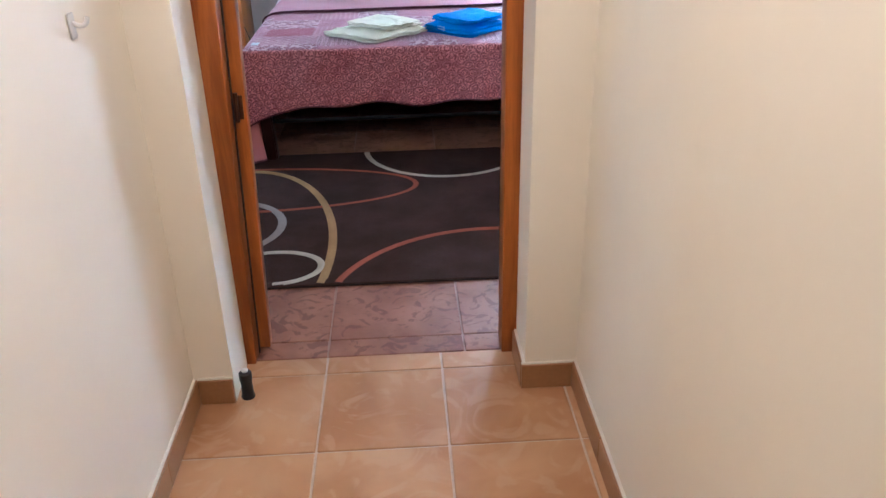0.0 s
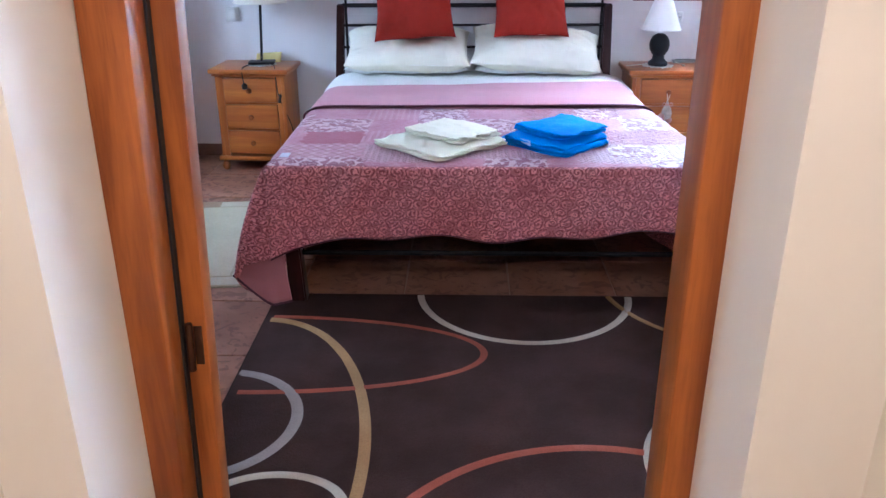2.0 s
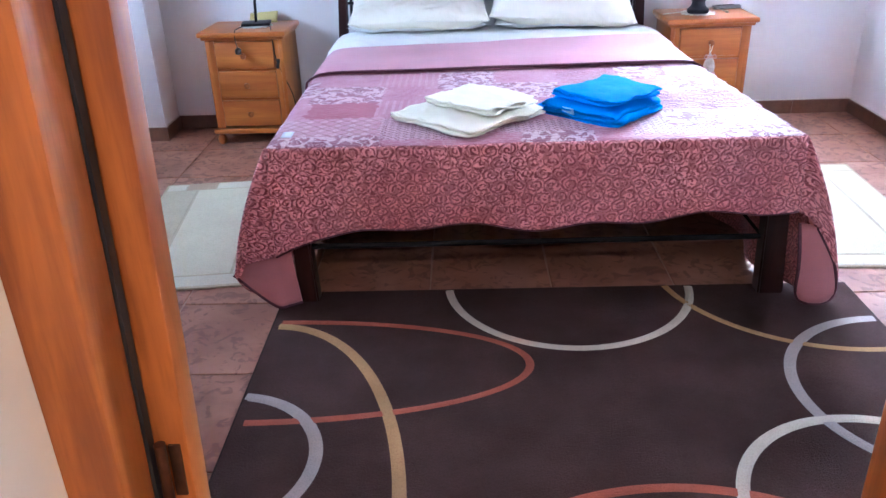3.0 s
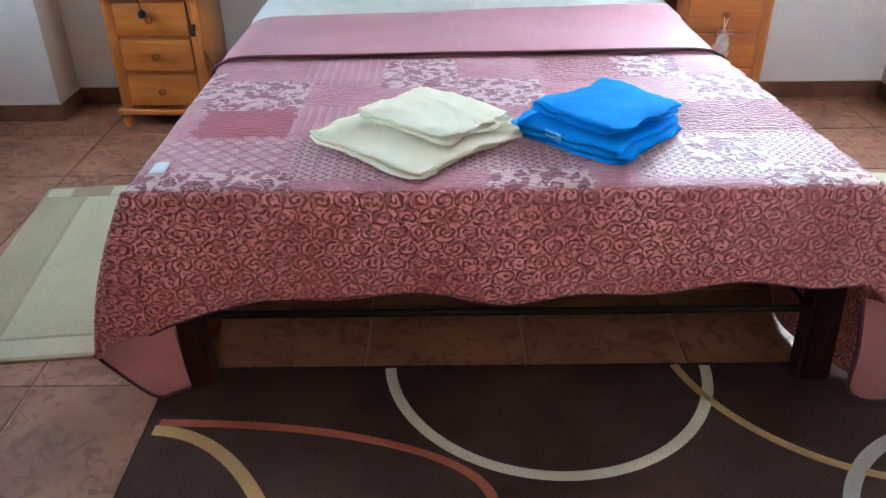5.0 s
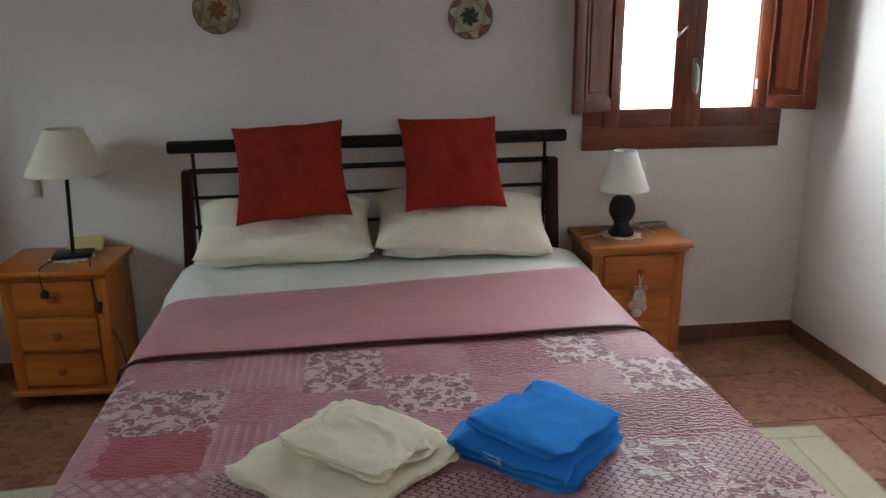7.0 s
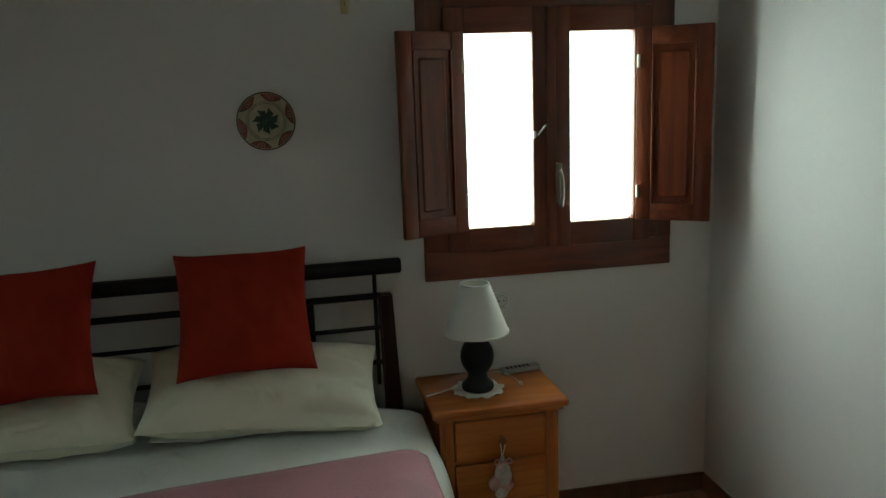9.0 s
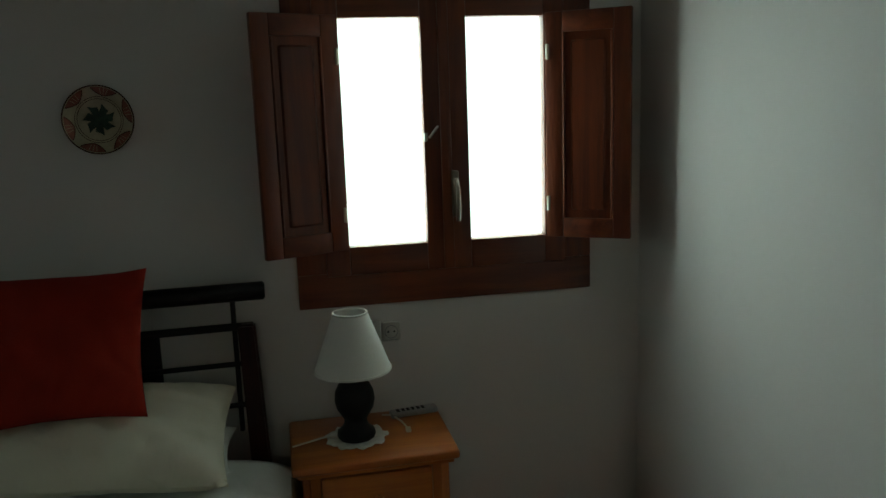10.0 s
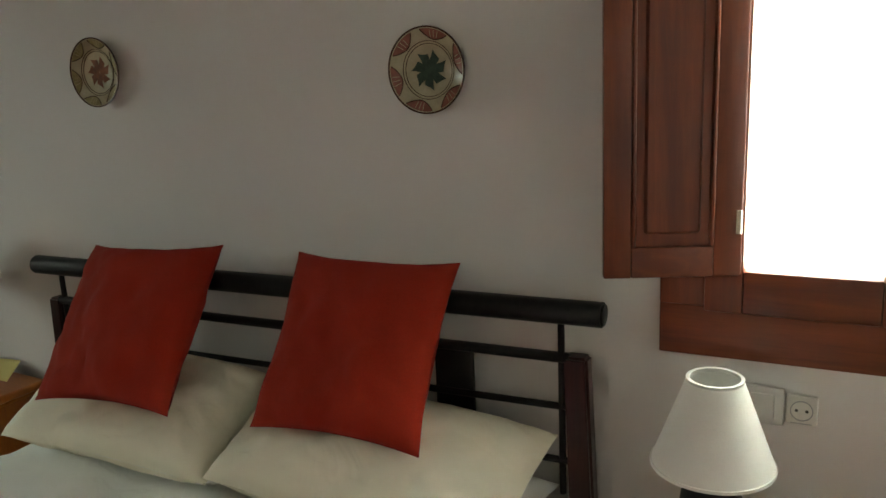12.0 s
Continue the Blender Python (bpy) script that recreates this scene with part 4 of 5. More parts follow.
# ball lamp by the window
doily((1.652, 5.985, TT), 0.088)
ball = thing("table_lamp", "black ceramic ball lamp with a white cone shade", "lamp", (1.652, 5.985, TT + 0.005), 0, "bedside lamps")
part("base", lathe([(0.052, 0.0), (0.056, 0.008), (0.054, 0.020), (0.042, 0.030), (0.034, 0.042), (0.033, 0.058)], 40), CERAM, ball)
part("ball", lathe([(0.032, 0.056), (0.040, 0.068), (0.053, 0.090), (0.058, 0.114), (0.055, 0.140), (0.044, 0.162), (0.028, 0.176), (0.014, 0.182)], 40), CERAM, ball)
part("lamp_holder", lathe([(0.012, 0.180), (0.012, 0.215), (0.016, 0.217), (0.016, 0.250)], 20), PLASTIC, ball)
sh = part("shade", shade_mesh(0.111, 0.203, 0.049, 0.372), SHADEW, ball, "white cloth cone shade")
part("trim", ring_trim(0.049, 0.372, 0.006), PLASTIC, sh)
part("trim", ring_trim(0.1105, 0.208, 0.005), SHADEW, sh)
part("cable", tube(curve_pts([(-0.045, 0.0, 0.002), (-0.09, 0.01, 0.003), (-0.14, -0.01, 0.002), (-0.185, -0.03, 0.002)]), 0.0028), CABLEW, ball)

# slim lamp by the pier, its stem a little out of plumb
def tilted(bm):
    for v in bm.verts:
        v.co.x += 0.055 * max(0.0, v.co.z - 0.016)
    return bm


doily((-0.674, 5.995, TT), 0.085)
slim = thing("table_lamp", "slim black steel table lamp with a cream shade", "lamp", (-0.672, 6.000, TT + 0.005), 8, "bedside lamps")
part("base", box(-0.075, -0.055, 0.003, 0.075, 0.060, 0.016, bevel=0.003), BLACK, slim, "flat black steel base plate")
part("stem", tilted(box(-0.007, -0.007, 0.016, 0.007, 0.007, 0.40, bevel=0.0015)), BLACK, slim)
part("lamp_holder", tilted(lathe([(0.016, 0.39), (0.016, 0.45)], 16)), BLACK, slim)
sl = part("shade", tilted(shade_mesh(0.152, 0.348, 0.070, 0.525)), SHADE, slim, "cream cloth cone shade")
part("trim", tilted(ring_trim(0.152, 0.353, 0.005)), SHADE, sl)
part("cable", tube(curve_pts([(0.06, -0.05, 0.006), (0.078, -0.10, 0.003), (0.085, -0.152, -0.004), (0.088, -0.168, -0.06), (0.095, -0.166, -0.15), (0.125, -0.168, -0.24), (0.16, -0.166, -0.34), (0.175, -0.16, -0.45)]), 0.003), CABLEB, slim)
sw = box(-0.008, -0.006, -0.026, 0.008, 0.006, 0.026, bevel=0.004)
sw.transform(pose(0.103, -0.170, -0.175, 0, 12, 0))
part("cable_switch", sw, CABLEB, slim, "black inline switch")
part("plug_cable", tube(curve_pts([(-0.06, -0.05, 0.008), (-0.088, -0.11, 0.004), (-0.098, -0.155, 0.0), (-0.10, -0.166, -0.04), (-0.094, -0.167, -0.085)]), 0.003), CABLEB, slim)
pg = lathe([(0.007, 0.0), (0.016, 0.006), (0.017, 0.024), (0.008, 0.036)], 16)
pg.transform(pose(-0.092, -0.169, -0.118))
part("plug", pg, CABLEB, slim, "black mains plug")

note = thing("paper_note", "yellow folded paper leaning behind the bedside lamp", "paper", (-0.655, 6.085, TT), 4)
part("sheet", add_grid(bmesh.new(), 8, 6, lambda a, b: (-0.075 + 0.15 * a, 0.065 * b + 0.006 * math.sin(3 * a), 0.001 + 0.042 * b + 0.008 * a * b)), PAPER, note, thick=0.001)

remote = thing("remote_control", "slim grey remote control on the bedside table", "remote control", (1.842, 6.120, TT), 8)
part("case", box(-0.075, -0.020, 0, 0.075, 0.020, 0.018, bevel=0.005), GREYP, remote)
for i in range(6):
    for j in range(2):
        part("button", box(-0.055 + i * 0.016, -0.010 + j * 0.012, 0.0175, -0.046 + i * 0.016, -0.003 + j * 0.012, 0.020), RUBBER_GAPS, remote)
lead = thing("charger_cable", "short white cable with a plug on the bedside table", "cable", (1.80, 6.03, TT), 0)
part("lead", tube(curve_pts([(-0.055, 0.10, 0.003), (-0.03, 0.075, 0.008), (-0.005, 0.03, 0.004), (0.005, -0.03, 0.005)]), 0.0028), CABLEW, lead)
part("plug", box(-0.002, -0.052, 0.0, 0.013, -0.028, 0.011, bevel=0.003), CABLEW, lead)

# scented sachet hung on the top knob
sach = thing("hanging_sachet", "grey and pink cloth sachet hanging from a drawer knob", "sachet", (1.693, 5.822, 0.478), 0)
part("ribbon", tube(curve_pts([(-0.009, -0.004, 0.004), (-0.007, -0.006, -0.015), (-0.003, -0.004, -0.045), (0.006, -0.004, -0.015), (0.009, -0.002, 0.004)]), 0.0016), LACE, sach)
bag = lathe([(0.004, 0.0), (0.008, -0.012), (0.010, -0.022), (0.024, -0.045), (0.030, -0.075), (0.027, -0.10), (0.012, -0.115)], 24, wave=0.06, waves=7)
for v in bag.verts:
    v.co.y *= 0.5
bag.transform(pose(-0.004, -0.008, -0.040))
part("bag", bag, SACHET, sach)
bow = add_tube(bmesh.new(), curve_pts([(0, 0, 0), (-0.022, 0, 0.012), (-0.028, 0, -0.006), (0, 0, 0), (0.022, 0, 0.012), (0.028, 0, -0.006), (0, 0, 0)]), 0.003)
bow.transform(pose(-0.004, -0.018, -0.062))
DUSTY = plain("dusty_pink_ribbon", (0.50, 0.27, 0.25), 0.7, 0.15, 30)
part("bow", bow, DUSTY, sach)
for x, z, r, m in ((-0.030, -0.135, 0.026, DUSTY), (0.010, -0.150, 0.020, DUSTY), (-0.012, -0.172, 0.022, SACHET)):
    puff = lathe([(0.002, r), (r * 0.6, r * 0.75), (r, 0.1 * r), (r * 0.85, -0.55 * r), (r * 0.3, -r)], 20, wave=0.12, waves=5)
    for v in puff.verts:
        v.co.y *= 0.45
    puff.transform(pose(x, -0.012, z, 0, 14 * (1 if x < 0 else -1), 0))
    part("puff", puff, m, sach)


# ---- windows ----
def casement(name, label, cx, cz, w, h, wall_m):
    """Two-leaf casement seen from the room at -y; wall_m carries it to its wall."""
    win = tagged(new(name), label, "window", "", "structure")
    win.matrix_world = wall_m
    x0, x1, z0, z1 = cx - w / 2, cx + w / 2, cz - h / 2, cz + h / 2
    part("window_frame", box(x0, -0.020, z0 + 0.105, x0 + 0.095, 0.06, z1, bevel=0.003), WINW, win)
    part("window_frame", box(x1 - 0.095, -0.020, z0 + 0.105, x1, 0.06, z1, bevel=0.003), WINW, win)
    part("window_frame", box(x0 + 0.095, -0.020, z1 - 0.10, x1 - 0.095, 0.06, z1, bevel=0.003), WINH, win)
    part("window_sill", box(x0, -0.020, z0, x1, 0.06, z0 + 0.105, bevel=0.003), WINH, win)
    mid = cx
    for s0, s1, side in ((x0 + 0.088, mid, -1), (mid, x1 - 0.088, 1)):
        sash = part("sash", box(s0, -0.030, z0 + 0.098, s0 + 0.072, 0.02, z1 - 0.094, bevel=0.004), WINW, win)
        part("stile", box(s1 - 0.0655, -0.030, z0 + 0.098, s1, 0.02, z1 - 0.094, bevel=0.004), WINW, sash)
        part("rail", box(s0 + 0.072, -0.030, z0 + 0.098, s1 - 0.0655, 0.02, z0 + 0.184, bevel=0.004), WINH, sash)
        part("rail", box(s0 + 0.072, -0.030, z1 - 0.180, s1 - 0.0655, 0.02, z1 - 0.094, bevel=0.004), WINH, sash)
        pane = part("pane", box(s0 + 0.066, -0.008, z0 + 0.178, s1 - 0.060, -0.004, z1 - 0.174), GLASS, sash)
        pane.visible_shadow = False
    part("cover_strip", box(mid - 0.016, -0.040, z0 + 0.10, mid + 0.016, -0.029, z1 - 0.096, bevel=0.004), WINW, win)
    handle = part("handle", box(mid + 0.012, -0.050, z0 + 0.26, mid + 0.034, -0.030, z0 + 0.40, bevel=0.005), HANDLE, win, "worn steel espagnolette handle")
    part("grip", tube(curve_pts([(mid + 0.022, -0.055, z0 + 0.375), (mid + 0.024, -0.075, z0 + 0.35), (mid + 0.026, -0.072, z0 + 0.29), (mid + 0.024, -0.066, z0 + 0.25)]), 0.007), HANDLE, handle)
    latch = tube([(mid - 0.050, -0.034, z0 + 0.50), (mid - 0.025, -0.048, z0 + 0.535)], 0.004)
    part("latch", latch, CHROME, win, "small steel hook latch")
    part("latch_eye", box(mid - 0.066, -0.038, z0 + 0.49, mid - 0.056, -0.030, z0 + 0.515, bevel=0.002), CHROME, win)
    return win


def shutter(parent, hinge, tip, z0, z1, flip):
    """Panelled inside shutter from its hinge line to its free edge."""
    hx, hy = hinge
    dx, dy = tip[0] - hx, tip[1] - hy
    w = math.hypot(dx, dy)
    m = Matrix.Translation((hx, hy, 0)) @ Matrix.Rotation(math.atan2(dy, dx), 4, "Z")
    t = 0.011

    def put(name, bm, mat, par, label=""):
        bm.transform(m)
        return part(name, bm, mat, par, label)
    leaf = put("shutter", box(0, -t, z0, 0.052, t, z1, bevel=0.003), WINW, parent, "open red-brown panelled inside shutter")
    put("stile", box(w - 0.052, -t, z0, w, t, z1, bevel=0.003), WINW, leaf)
    put("rail", box(0.052, -t, z0, w - 0.052, t, z0 + 0.060, bevel=0.003), WINH, leaf)
    put("rail", box(0.052, -t, z1 - 0.060, w - 0.052, t, z1, bevel=0.003), WINH, leaf)
    put("recess", box(0.050, -0.004, z0 + 0.058, w - 0.050, 0.004, z1 - 0.058), WINW, leaf)
    put("raised_panel", box(0.074, -0.0095, z0 + 0.082, w - 0.074, 0.0095, z1 - 0.082, bevel=0.008, seg=1), WINW, leaf)
    for x, zz0, xx1, zz1 in ((0.052, z0 + 0.060, 0.060, z1 - 0.060), (w - 0.060, z0 + 0.060, w - 0.052, z1 - 0.060)):
        put("bead", box(x, -0.015, zz0, xx1, 0.015, zz1, bevel=0.004), WINW, leaf)
    for z in (z0 + 0.105, z1 - 0.115):
        bm = tube([(0.007, 0.013 * flip, z - 0.022), (0.007, 0.013 * flip, z + 0.022)], 0.0055, 10)
        put("hinge", bm, PALE, leaf, "small pale hinge")
    return leaf


win1 = casement("window_1", "red-brown wooden casement with open panelled inside shutters", 1.979, 1.470, 0.928, 1.030, Matrix.Translation((0, 6.18, 0)))
win1.matrix_world = Matrix.Translation((0, 6.18, 0))
shutter(win1, (1.668, -0.036), (1.430, -0.136), 1.135, 1.812, 1)
shutter(win1, (2.296, -0.036), (2.508, -0.182), 1.135, 1.812, -1)
casement("window_2", "red-brown wooden casement in the bedroom side wall", 0.0, 1.50, 1.28, 1.28, Matrix.Translation((X0, 5.00, 0)) @ Matrix.Rotation(math.pi / 2, 4, "Z"))


# ---- things on the walls ----
def plate(at, r, motif, rim_tint, label):
    """Painted glazed plate hung on the wall, facing the room."""
    p = thing("wall_plate", label, "plate", at, 0, "painted wall plates")
    up = pose(0, 0, 0, 90, 0, 0)
    cream = plain("cream_glaze", (0.46, 0.40, 0.28), 0.14, 0.12, 30, 160, 0.05)
    body = lathe([(0.0005, -0.004), (r * 0.55, -0.004), (r * 0.60, 0.004), (r * 0.97, 0.020), (r, 0.024), (r * 0.985, 0.026), (r * 0.95, 0.0245), (r * 0.62, 0.0105), (r * 0.54, 0.006), (0.0005, 0.005)], 64)
    body.transform(up)
    part("dish", body, cream, p)
    brown = plain("brown_glaze_line", (0.065, 0.025, 0.014), 0.25, 0.2)
    edge = lathe([(r * 1.005, 0.0235), (r * 1.003, 0.0272), (r * 0.965, 0.0265), (r * 0.965, 0.0245)], 64, close=True)
    edge.transform(up)
    part("rim_line", edge, brown, p)
    for q, zz in ((0.60, 0.0108), (0.66, 0.0128)):
        ln = lathe([(r * q, zz), (r * q, zz + 0.0006), (r * (q + 0.014), zz + 0.0014), (r * (q + 0.014), zz)], 64, close=True)
        ln.transform(up)
        part("inner_line", ln, brown, p)
    tint = plain("rim_glaze", rim_tint, 0.22, 0.25, 40)

    def rim_z(q):
        return 0.0105 + (q - 0.62) / 0.33 * 0.014 + 0.0009
    for k in range(6):
        c = 2 * math.pi * (k + 0.25) / 6

        def lobe(a, b, c=c):
            ang = c + (a - 0.5) * 0.78
            lo = 0.93 - 0.22 * max(0.0, math.cos((a - 0.5) * math.pi)) ** 0.7
            q = lo + (0.945 - lo) * b
            return (r * q * math.cos(ang), r * q * math.sin(ang), rim_z(q))
        arc = tube([Vector(lobe(i / 12, 0.0)) + Vector((0, 0, 0.0006)) for i in range(13)], 0.0011, 6)
        arc.transform(up)
        part("painted_arc", arc, brown, p)
        bm = add_grid(bmesh.new(), 14, 4, lobe)
        bm.transform(up)
        part("painted_lobe", bm, tint, p)
        for j in (-1, 0, 1):
            bm = tube([(r * q * math.cos(c + 0.13 * j * q), r * q * math.sin(c + 0.13 * j * q), rim_z(q) + 0.0004) for q in (0.76, 0.84, 0.92)], 0.0007, 5)
            bm.transform(up)
            part("painted_stroke", bm, cream, p)
    green = plain("leaf_glaze", motif, 0.6, 0.35, 50, Specular_IOR_Level=0.2)
    bm = bmesh.new()
    n = 7
    for k in range(n):
        c = 2 * math.pi * k / n + 0.2
        base = [(0.0, 0.0), (0.17, -0.10), (0.34, -0.13), (0.40, 0.02), (0.47, 0.12), (0.33, 0.10), (0.17, 0.10)]
        vs = [bm.verts.new((r * (x * math.cos(c) - y * math.sin(c)), r * (x * math.sin(c) + y * math.cos(c)), 0.0066 + 0.0002 * k)) for x, y in base]
        bm.faces.new(vs)
    bm.transform(up)
    part("painted_flower", bm, green, p)
    return p


plate((1.005, 6.176, 1.543), 0.0945, (0.035, 0.060, 0.045), (0.26, 0.10, 0.075), "hand-painted cream plate with green leaves and pink rim")
plate((-0.035, 6.176, 1.577), 0.0945, (0.20, 0.065, 0.025), (0.30, 0.25, 0.13), "hand-painted cream plate with rust flower and olive rim")


def socket(at, label):
    s = thing("wall_socket", label, "socket", at, 0, "wall sockets")
    part("plate", box(-0.029, -0.012, -0.031, 0.029, 0.0, 0.031, bevel=0.005), PLASTIC, s)
    ring = lathe([(0.021, 0.012), (0.021, 0.0135), (0.019, 0.0135), (0.019, 0.012)], 32, close=True)
    ring.transform(pose(0, 0, 0, 90, 0, 0))
    part("well", ring, GREYP, s)
    for x in (-0.0095, 0.0095):
        hole = lathe([(0.0032, 0.0118), (0.0032, 0.0128)], 12, x, 0)
        hole.transform(pose(0, 0, 0, 90, 0, 0))
        part("hole", hole, RUBBER_GAPS, s)
    part("shadow_gap", box(-0.019, -0.0128, -0.027, 0.019, -0.0115, -0.0255), GREYP, s)
    return s


socket((1.790, 6.180, 0.862), "white plastic wall socket under the window")
blank = thing("wall_switch", "white plastic switch plate beside the socket", "switch", (1.718, 6.180, 0.862))
part("plate", box(-0.040, -0.011, -0.040, 0.040, 0.0, 0.040, bevel=0.005), PLASTIC, blank)
part("rocker", box(-0.022, -0.014, -0.026, 0.022, -0.010, 0.026, bevel=0.002), PLASTIC, blank)

near = thing("wall_switch", "white plastic switch plate behind the slim lamp", "switch", (-0.868, 6.180, 0.875))
part("plate", box(-0.042, -0.011, -0.042, 0.042, 0.0, 0.042, bevel=0.005), PLASTIC, near)
part("rocker", box(-0.024, -0.014, -0.028, 0.024, -0.010, 0.028, bevel=0.002), PLASTIC, near)


def wall_hook(at, turn, size, label, material=PLASTIC):
    h = thing("wall_hook", label, "hook", at, turn)
    part("back", box(-0.014 * size, -0.006, -0.024 * size, 0.014 * size, 0, 0.024 * size, bevel=0.004), material, h)
    part("peg", tube(curve_pts([(0, -0.005, 0.006 * size), (0, -0.018 * size, 0.0), (0, -0.030 * size, 0.004 * size), (0, -0.034 * size, 0.016 * size)]), 0.0045 * size), material, h)
    return h


wall_hook((HX0, 1.775, 1.105), 90, 1.0, "small glossy white hook on the hall wall")
wall_hook((1.285, 6.18, 1.905), 0, 1.1, "small dull brass hook on the bedroom wall", STEEL)

# hall ceiling lamp and the door stop
hl = thing("ceiling_lamp", "round white ceiling lamp of the hall", "lamp", (0.48, 0.95, 2.5))
part("rose", lathe([(0.11, 0.0), (0.11, -0.02), (0.09, -0.035), (0.02, -0.04)], 40), PLASTIC, hl)
part("stem", tube([(0, 0, -0.035), (0, 0, -0.16)], 0.008), CHROME, hl)
stop = thing("door_stop", "black rubber door stop on the hall floor", "door stop", (0.078, 2.090, 0))
part("body", lathe([(0.019, 0.0), (0.020, 0.004), (0.017, 0.012), (0.016, 0.05), (0.018, 0.06), (0.018, 0.082), (0.013, 0.088)], 24), RUBBER_GAPS, stop)
part("pale_cap", lathe([(0.0085, 0.087), (0.010, 0.092), (0.004, 0.094)], 16), PLASTIC, stop)

# ---- rugs ----
RX0, RX1, RY0, RY1 = -0.212, 1.710, 2.722, 4.122
rug = thing("area_rug", "dark brown rug with cream, tan and rust rings", "rug", (0, 0, 0.0))
part("rug_field", box(RX0, RY0, 0.0, RX1, RY1, 0.010, bevel=0.004), RUG, rug)
part("binding", box(RX0 - 0.006, RY0 - 0.006, 0.0, RX1 + 0.006, RY1 + 0.006, 0.006, bevel=0.002), RUGE, rug, "dark overlocked edge")


def arc_band(cx, cy, rx, ry, width, a0, a1, turn=0.0, z=0.0112):
    """A carved ring on the rug, cut off at the rug's edge."""
    bm = bmesh.new()
    n = max(12, int(abs(a1 - a0) / 2.2))
    ct, st = math.cos(radians(turn)), math.sin(radians(turn))
    rows = []
    for i in range(n + 1):
        a = radians(a0 + (a1 - a0) * i / n)
        row = []
        for k in (-1, -0.6, 0.6, 1):
            ex, ey = (rx + k * width / 2) * math.cos(a), (ry + k * width / 2) * math.sin(a)
            row.append((cx + ex * ct - ey * st, cy + ex * st + ey * ct, z if abs(k) < 0.9 else 0.0085))
        rows.append(row)

    def inside(p):
        return RX0 + 0.004 < p[0] < RX1 - 0.004 and RY0 + 0.004 < p[1] < RY1 - 0.004
    for r0, r1 in zip(rows, rows[1:]):
        for k in range(3):
            q = (r0[k], r0[k + 1], r1[k + 1], r1[k])
            if sum(inside(p) for p in q) >= 3:
                cl = [(min(max(p[0], RX0 + 0.003), RX1 - 0.003), min(max(p[1], RY0 + 0.003), RY1 - 0.003), p[2]) for p in q]
                bm.faces.new([bm.verts.new(p) for p in cl])
    bmesh.ops.remove_doubles(bm, verts=bm.verts, dist=0.0003)
    return bm


part("ring", arc_band(0.768, 4.143, 0.410, 0.410, 0.036, 180, 360), RINGC, rug, "cream ring")
part("ring", arc_band(-0.200, 3.000, 0.455, 0.890, 0.044, -60, 100), RINGT, rug, "tan ring", )
part("ring", arc_band(-0.238, 3.244, 0.269, 0.269, 0.044, -90, 90, z=0.0116), RINGG, rug, "grey ring")
part("ring", arc_band(0.040, 2.865, 0.185, 0.130, 0.034, 0, 360, z=0.0118), RINGC, rug, "cream ring")
part("ring", arc_band(0.881, 2.522, 0.624, 0.610, 0.036, 0, 180), RINGR, rug, "rust ring")
part("ring", arc_band(-0.200, 3.655, 0.800, 0.260, 0.034, -100, 100, 0.0, z=0.0108), RINGR, rug, "rust loop")
part("ring", arc_band(1.625, 4.240, 0.541, 0.541, 0.030, 180, 300), RINGT, rug, "tan ring")
part("ring", arc_band(1.699, 3.497, 0.378, 0.378, 0.042, 70, 290, z=0.0114), RINGG, rug, "grey ring")
part("ring", arc_band(1.387, 3.039, 0.348, 0.340, 0.040, 40, 300, z=0.0116), RINGC, rug, "cream ring")


def mat(at, turn, w, h, label):
    t = thing("bedside_mat", label, "mat", at, turn, "bedside mats")
    part("mat_field", box(-w / 2, -h / 2, 0, w / 2, h / 2, 0.009, bevel=0.003), MAT2, t)

    def panel(x0, y0, x1, y1, m, z=0.0105):
        part("woven_panel", box(x0, y0, 0.006, x1, y1, z, bevel=0.0012, seg=1), m, t)
    panel(-w / 2 + 0.012, -h / 2 + 0.012, -w / 2 + 0.16, -h / 2 + 0.09, MAT3)
    panel(-w / 2 + 0.165, -h / 2 + 0.012, w / 2 - 0.012, -h / 2 + 0.09, MATW)
    panel(-w / 2 + 0.012, -h / 2 + 0.10, -w / 2 + 0.155, h / 2 - 0.095, MAT2)
    panel(-w / 2 + 0.165, -h / 2 + 0.10, w / 2 - 0.16, h / 2 - 0.095, MAT1)
    panel(w / 2 - 0.15, -h / 2 + 0.10, w / 2 - 0.012, h / 2 - 0.095, MATW)
    panel(-w / 2 + 0.012, h / 2 - 0.085, -w / 2 + 0.10, h / 2 - 0.012, MATW)
    panel(-w / 2 + 0.105, h / 2 - 0.085, -w / 2 + 0.24, h / 2 - 0.012, MAT3)
    panel(-w / 2 + 0.245, h / 2 - 0.085, w / 2 - 0.012, h / 2 - 0.012, MATW)
    return t


mat((-0.640, 4.705, 0), 6.0, 0.60, 1.08, "cream and beige woven mat beside the bed")
mat((1.905, 4.765, 0), -2.5, 0.60, 1.07, "cream and beige woven mat by the window side")


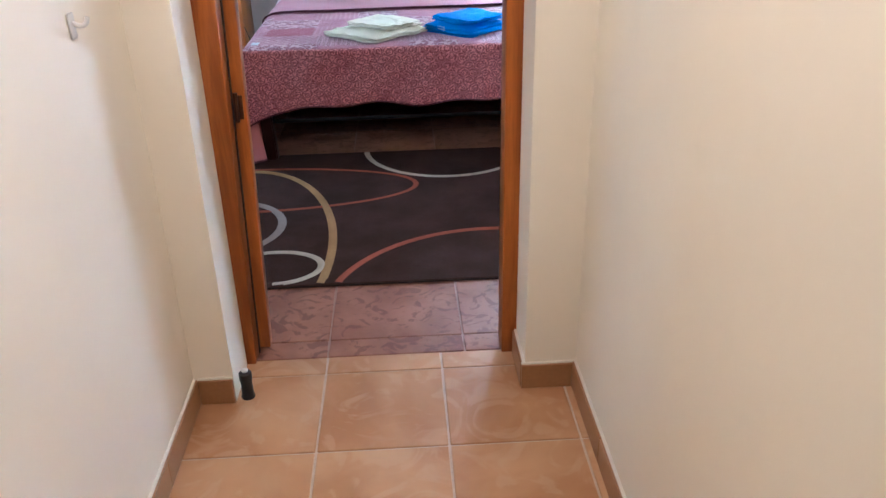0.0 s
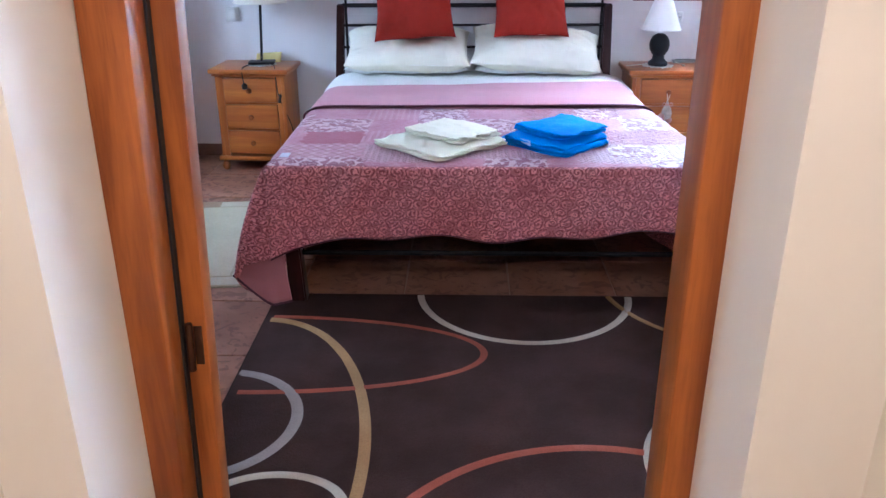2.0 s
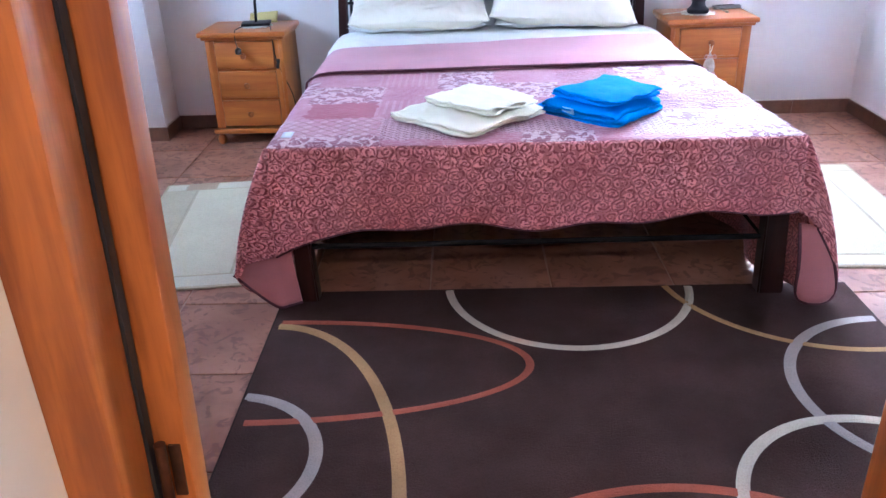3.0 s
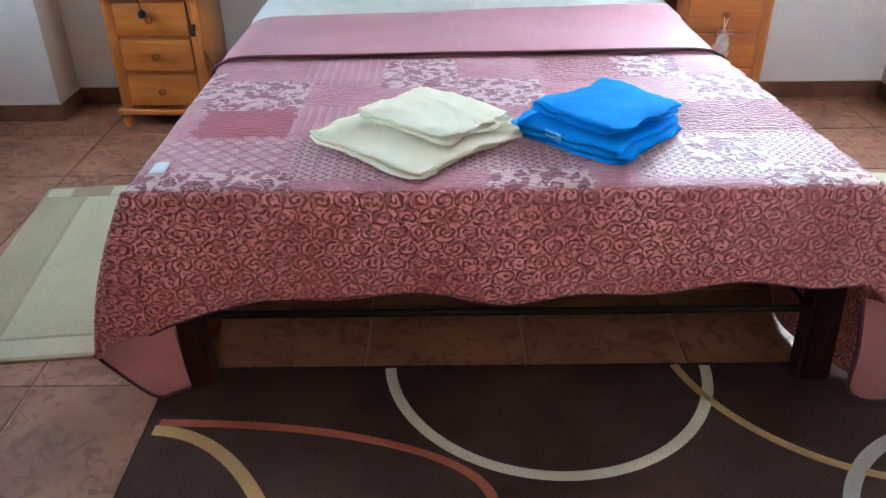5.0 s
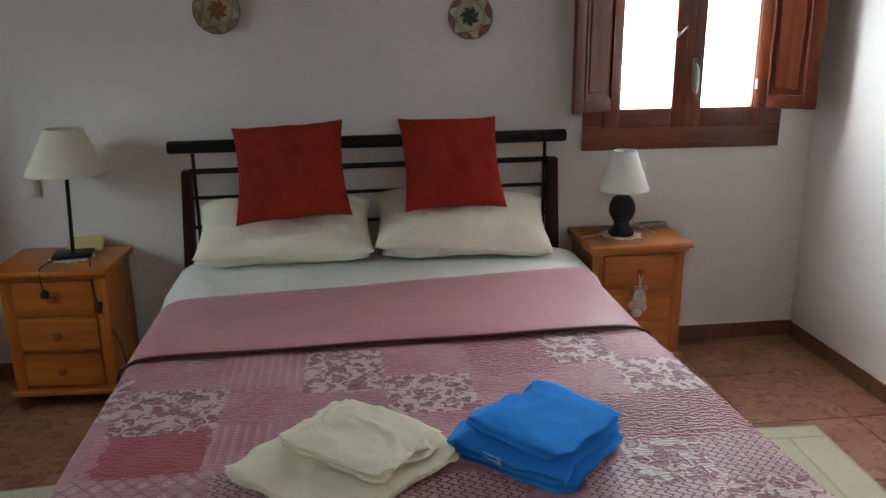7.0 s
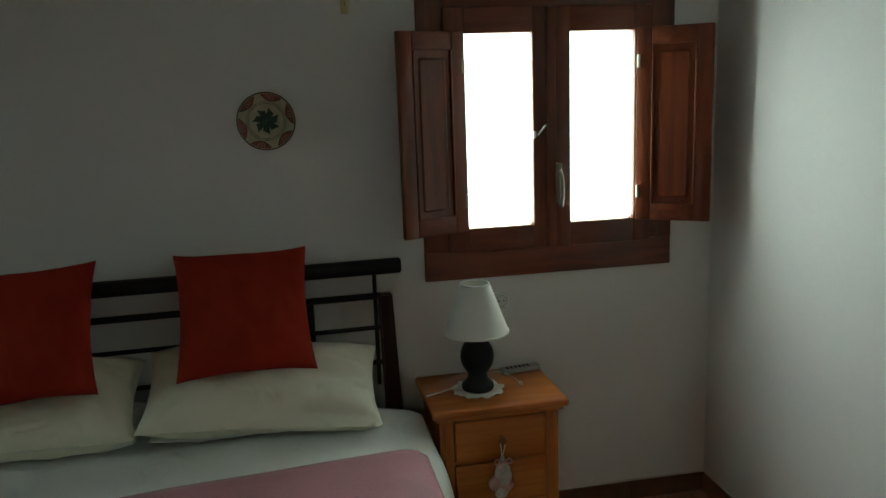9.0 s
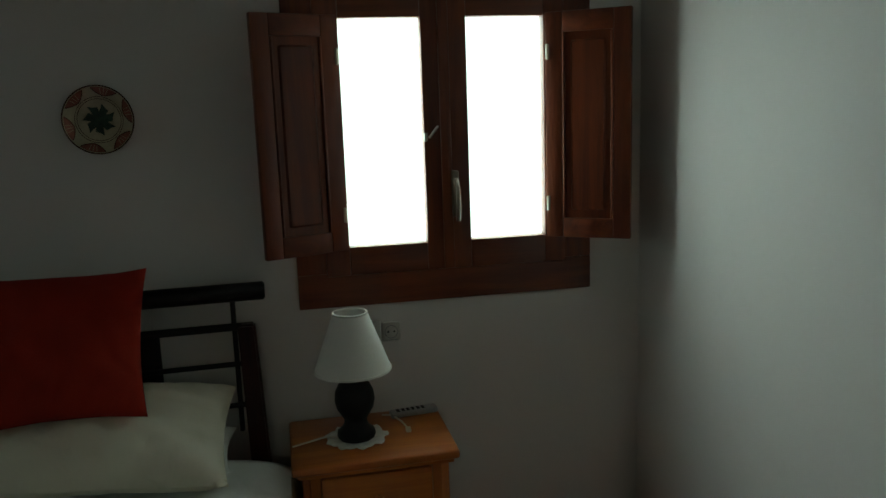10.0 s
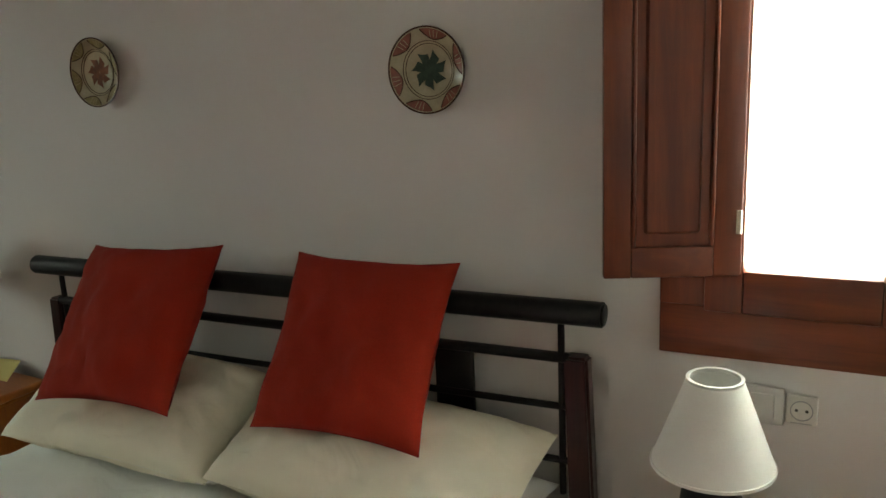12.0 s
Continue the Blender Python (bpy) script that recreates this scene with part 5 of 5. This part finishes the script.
# ---- skirting tiles ----
def skirting(parent, a, b, out, height, depth, material, pitch=0.33):
    """Skirting tiles from a to b; out is the side they stand proud of."""
    ax, ay = a
    bx, by = b
    length = math.hypot(bx - ax, by - ay)
    count = max(1, round(length / pitch))
    step = length / count
    turn = math.degrees(math.atan2(by - ay, bx - ax))
    me = mesh_of("skirting_tile", box(0.001, 0.0, 0.0, step - 0.001, out * depth, height, bevel=0.002, seg=1), material)
    cap = mesh_of("caulk_line", box(0.0, 0.0, height, length, out * depth * 0.6, height + 0.004), CAULK)
    for k in range(count):
        ob = new("skirting_tile", me)
        ob.parent = parent
        ob.matrix_world = pose(ax + (bx - ax) * k / count, ay + (by - ay) * k / count, 0, 0, 0, turn)
    ob = new("caulk_line", cap)
    ob.parent = parent
    ob.matrix_world = pose(ax, ay, 0, 0, 0, turn)


bb = tagged(new("baseboard"), "dark brown tiled skirting of the bedroom", "skirting", "", "structure")
for a, b, o in (((-1.24, Y1), (X1, Y1), -1), ((X1, Y1 - 0.011), (X1, Y0), -1), ((-1.24, 5.95), (-1.24, Y1 - 0.011), -1), ((X0, 5.95), (-1.229, 5.95), -1),
                ((X0, Y0), (X0, 5.939), -1), ((X0 + 0.011, Y0), (-0.72, Y0), 1), ((0.90, Y0), (X1 - 0.011, Y0), 1)):
    skirting(bb, a, b, o, 0.078, 0.010, RBASE)
hb = tagged(new("hall_baseboard"), "tan tiled skirting of the hall", "skirting", "", "structure")
for a, b, o in (((HX0, HY0), (HX0, HY1), -1), ((HX0 + 0.012, HY1), (DX0, HY1), -1), ((HX1, HY0), (HX1, HY1), 1), ((DX1 - 0.011, HY1), (HX1 - 0.012, HY1), -1), ((DX1, HY1), (DX1, 2.248), 1)):
    skirting(hb, a, b, o, 0.080, 0.012, HBASE)

# ---- floor tiles ----
tile_cache = {}


def lay_tiles(parent, x0, x1, y0, y1, ox, oy, px, py, joint, material):
    """A grid of tiles through (ox, oy), cut at the edges of the floor."""
    for i in range(math.floor((x0 - ox) / px), math.ceil((x1 - ox) / px)):
        for j in range(math.floor((y0 - oy) / py), math.ceil((y1 - oy) / py)):
            a0, a1 = max(x0, ox + i * px + joint / 2), min(x1, ox + (i + 1) * px - joint / 2)
            b0, b1 = max(y0, oy + j * py + joint / 2), min(y1, oy + (j + 1) * py - joint / 2)
            if a1 - a0 < 0.01 or b1 - b0 < 0.01:
                continue
            key = (round(a1 - a0, 3), round(b1 - b0, 3), material.name)
            if key not in tile_cache:
                tile_cache[key] = mesh_of("floor_tile", box(0, 0, -0.02, a1 - a0, b1 - b0, 0, bevel=0.002, seg=1), material)
            ob = new("floor_tile", tile_cache[key])
            ob.parent = parent
            ob.location = (a0, b0, random.uniform(-0.0004, 0.0004))


lay_tiles(hall_floor, HX0, HX1, HY0, 2.268, 0.292, 1.835, 0.347, 0.347, 0.006, HTILE)
lay_tiles(room_floor, X0, X1, 2.272, Y1, 0.290, 2.365, 0.425, 0.425, 0.005, RTILE)
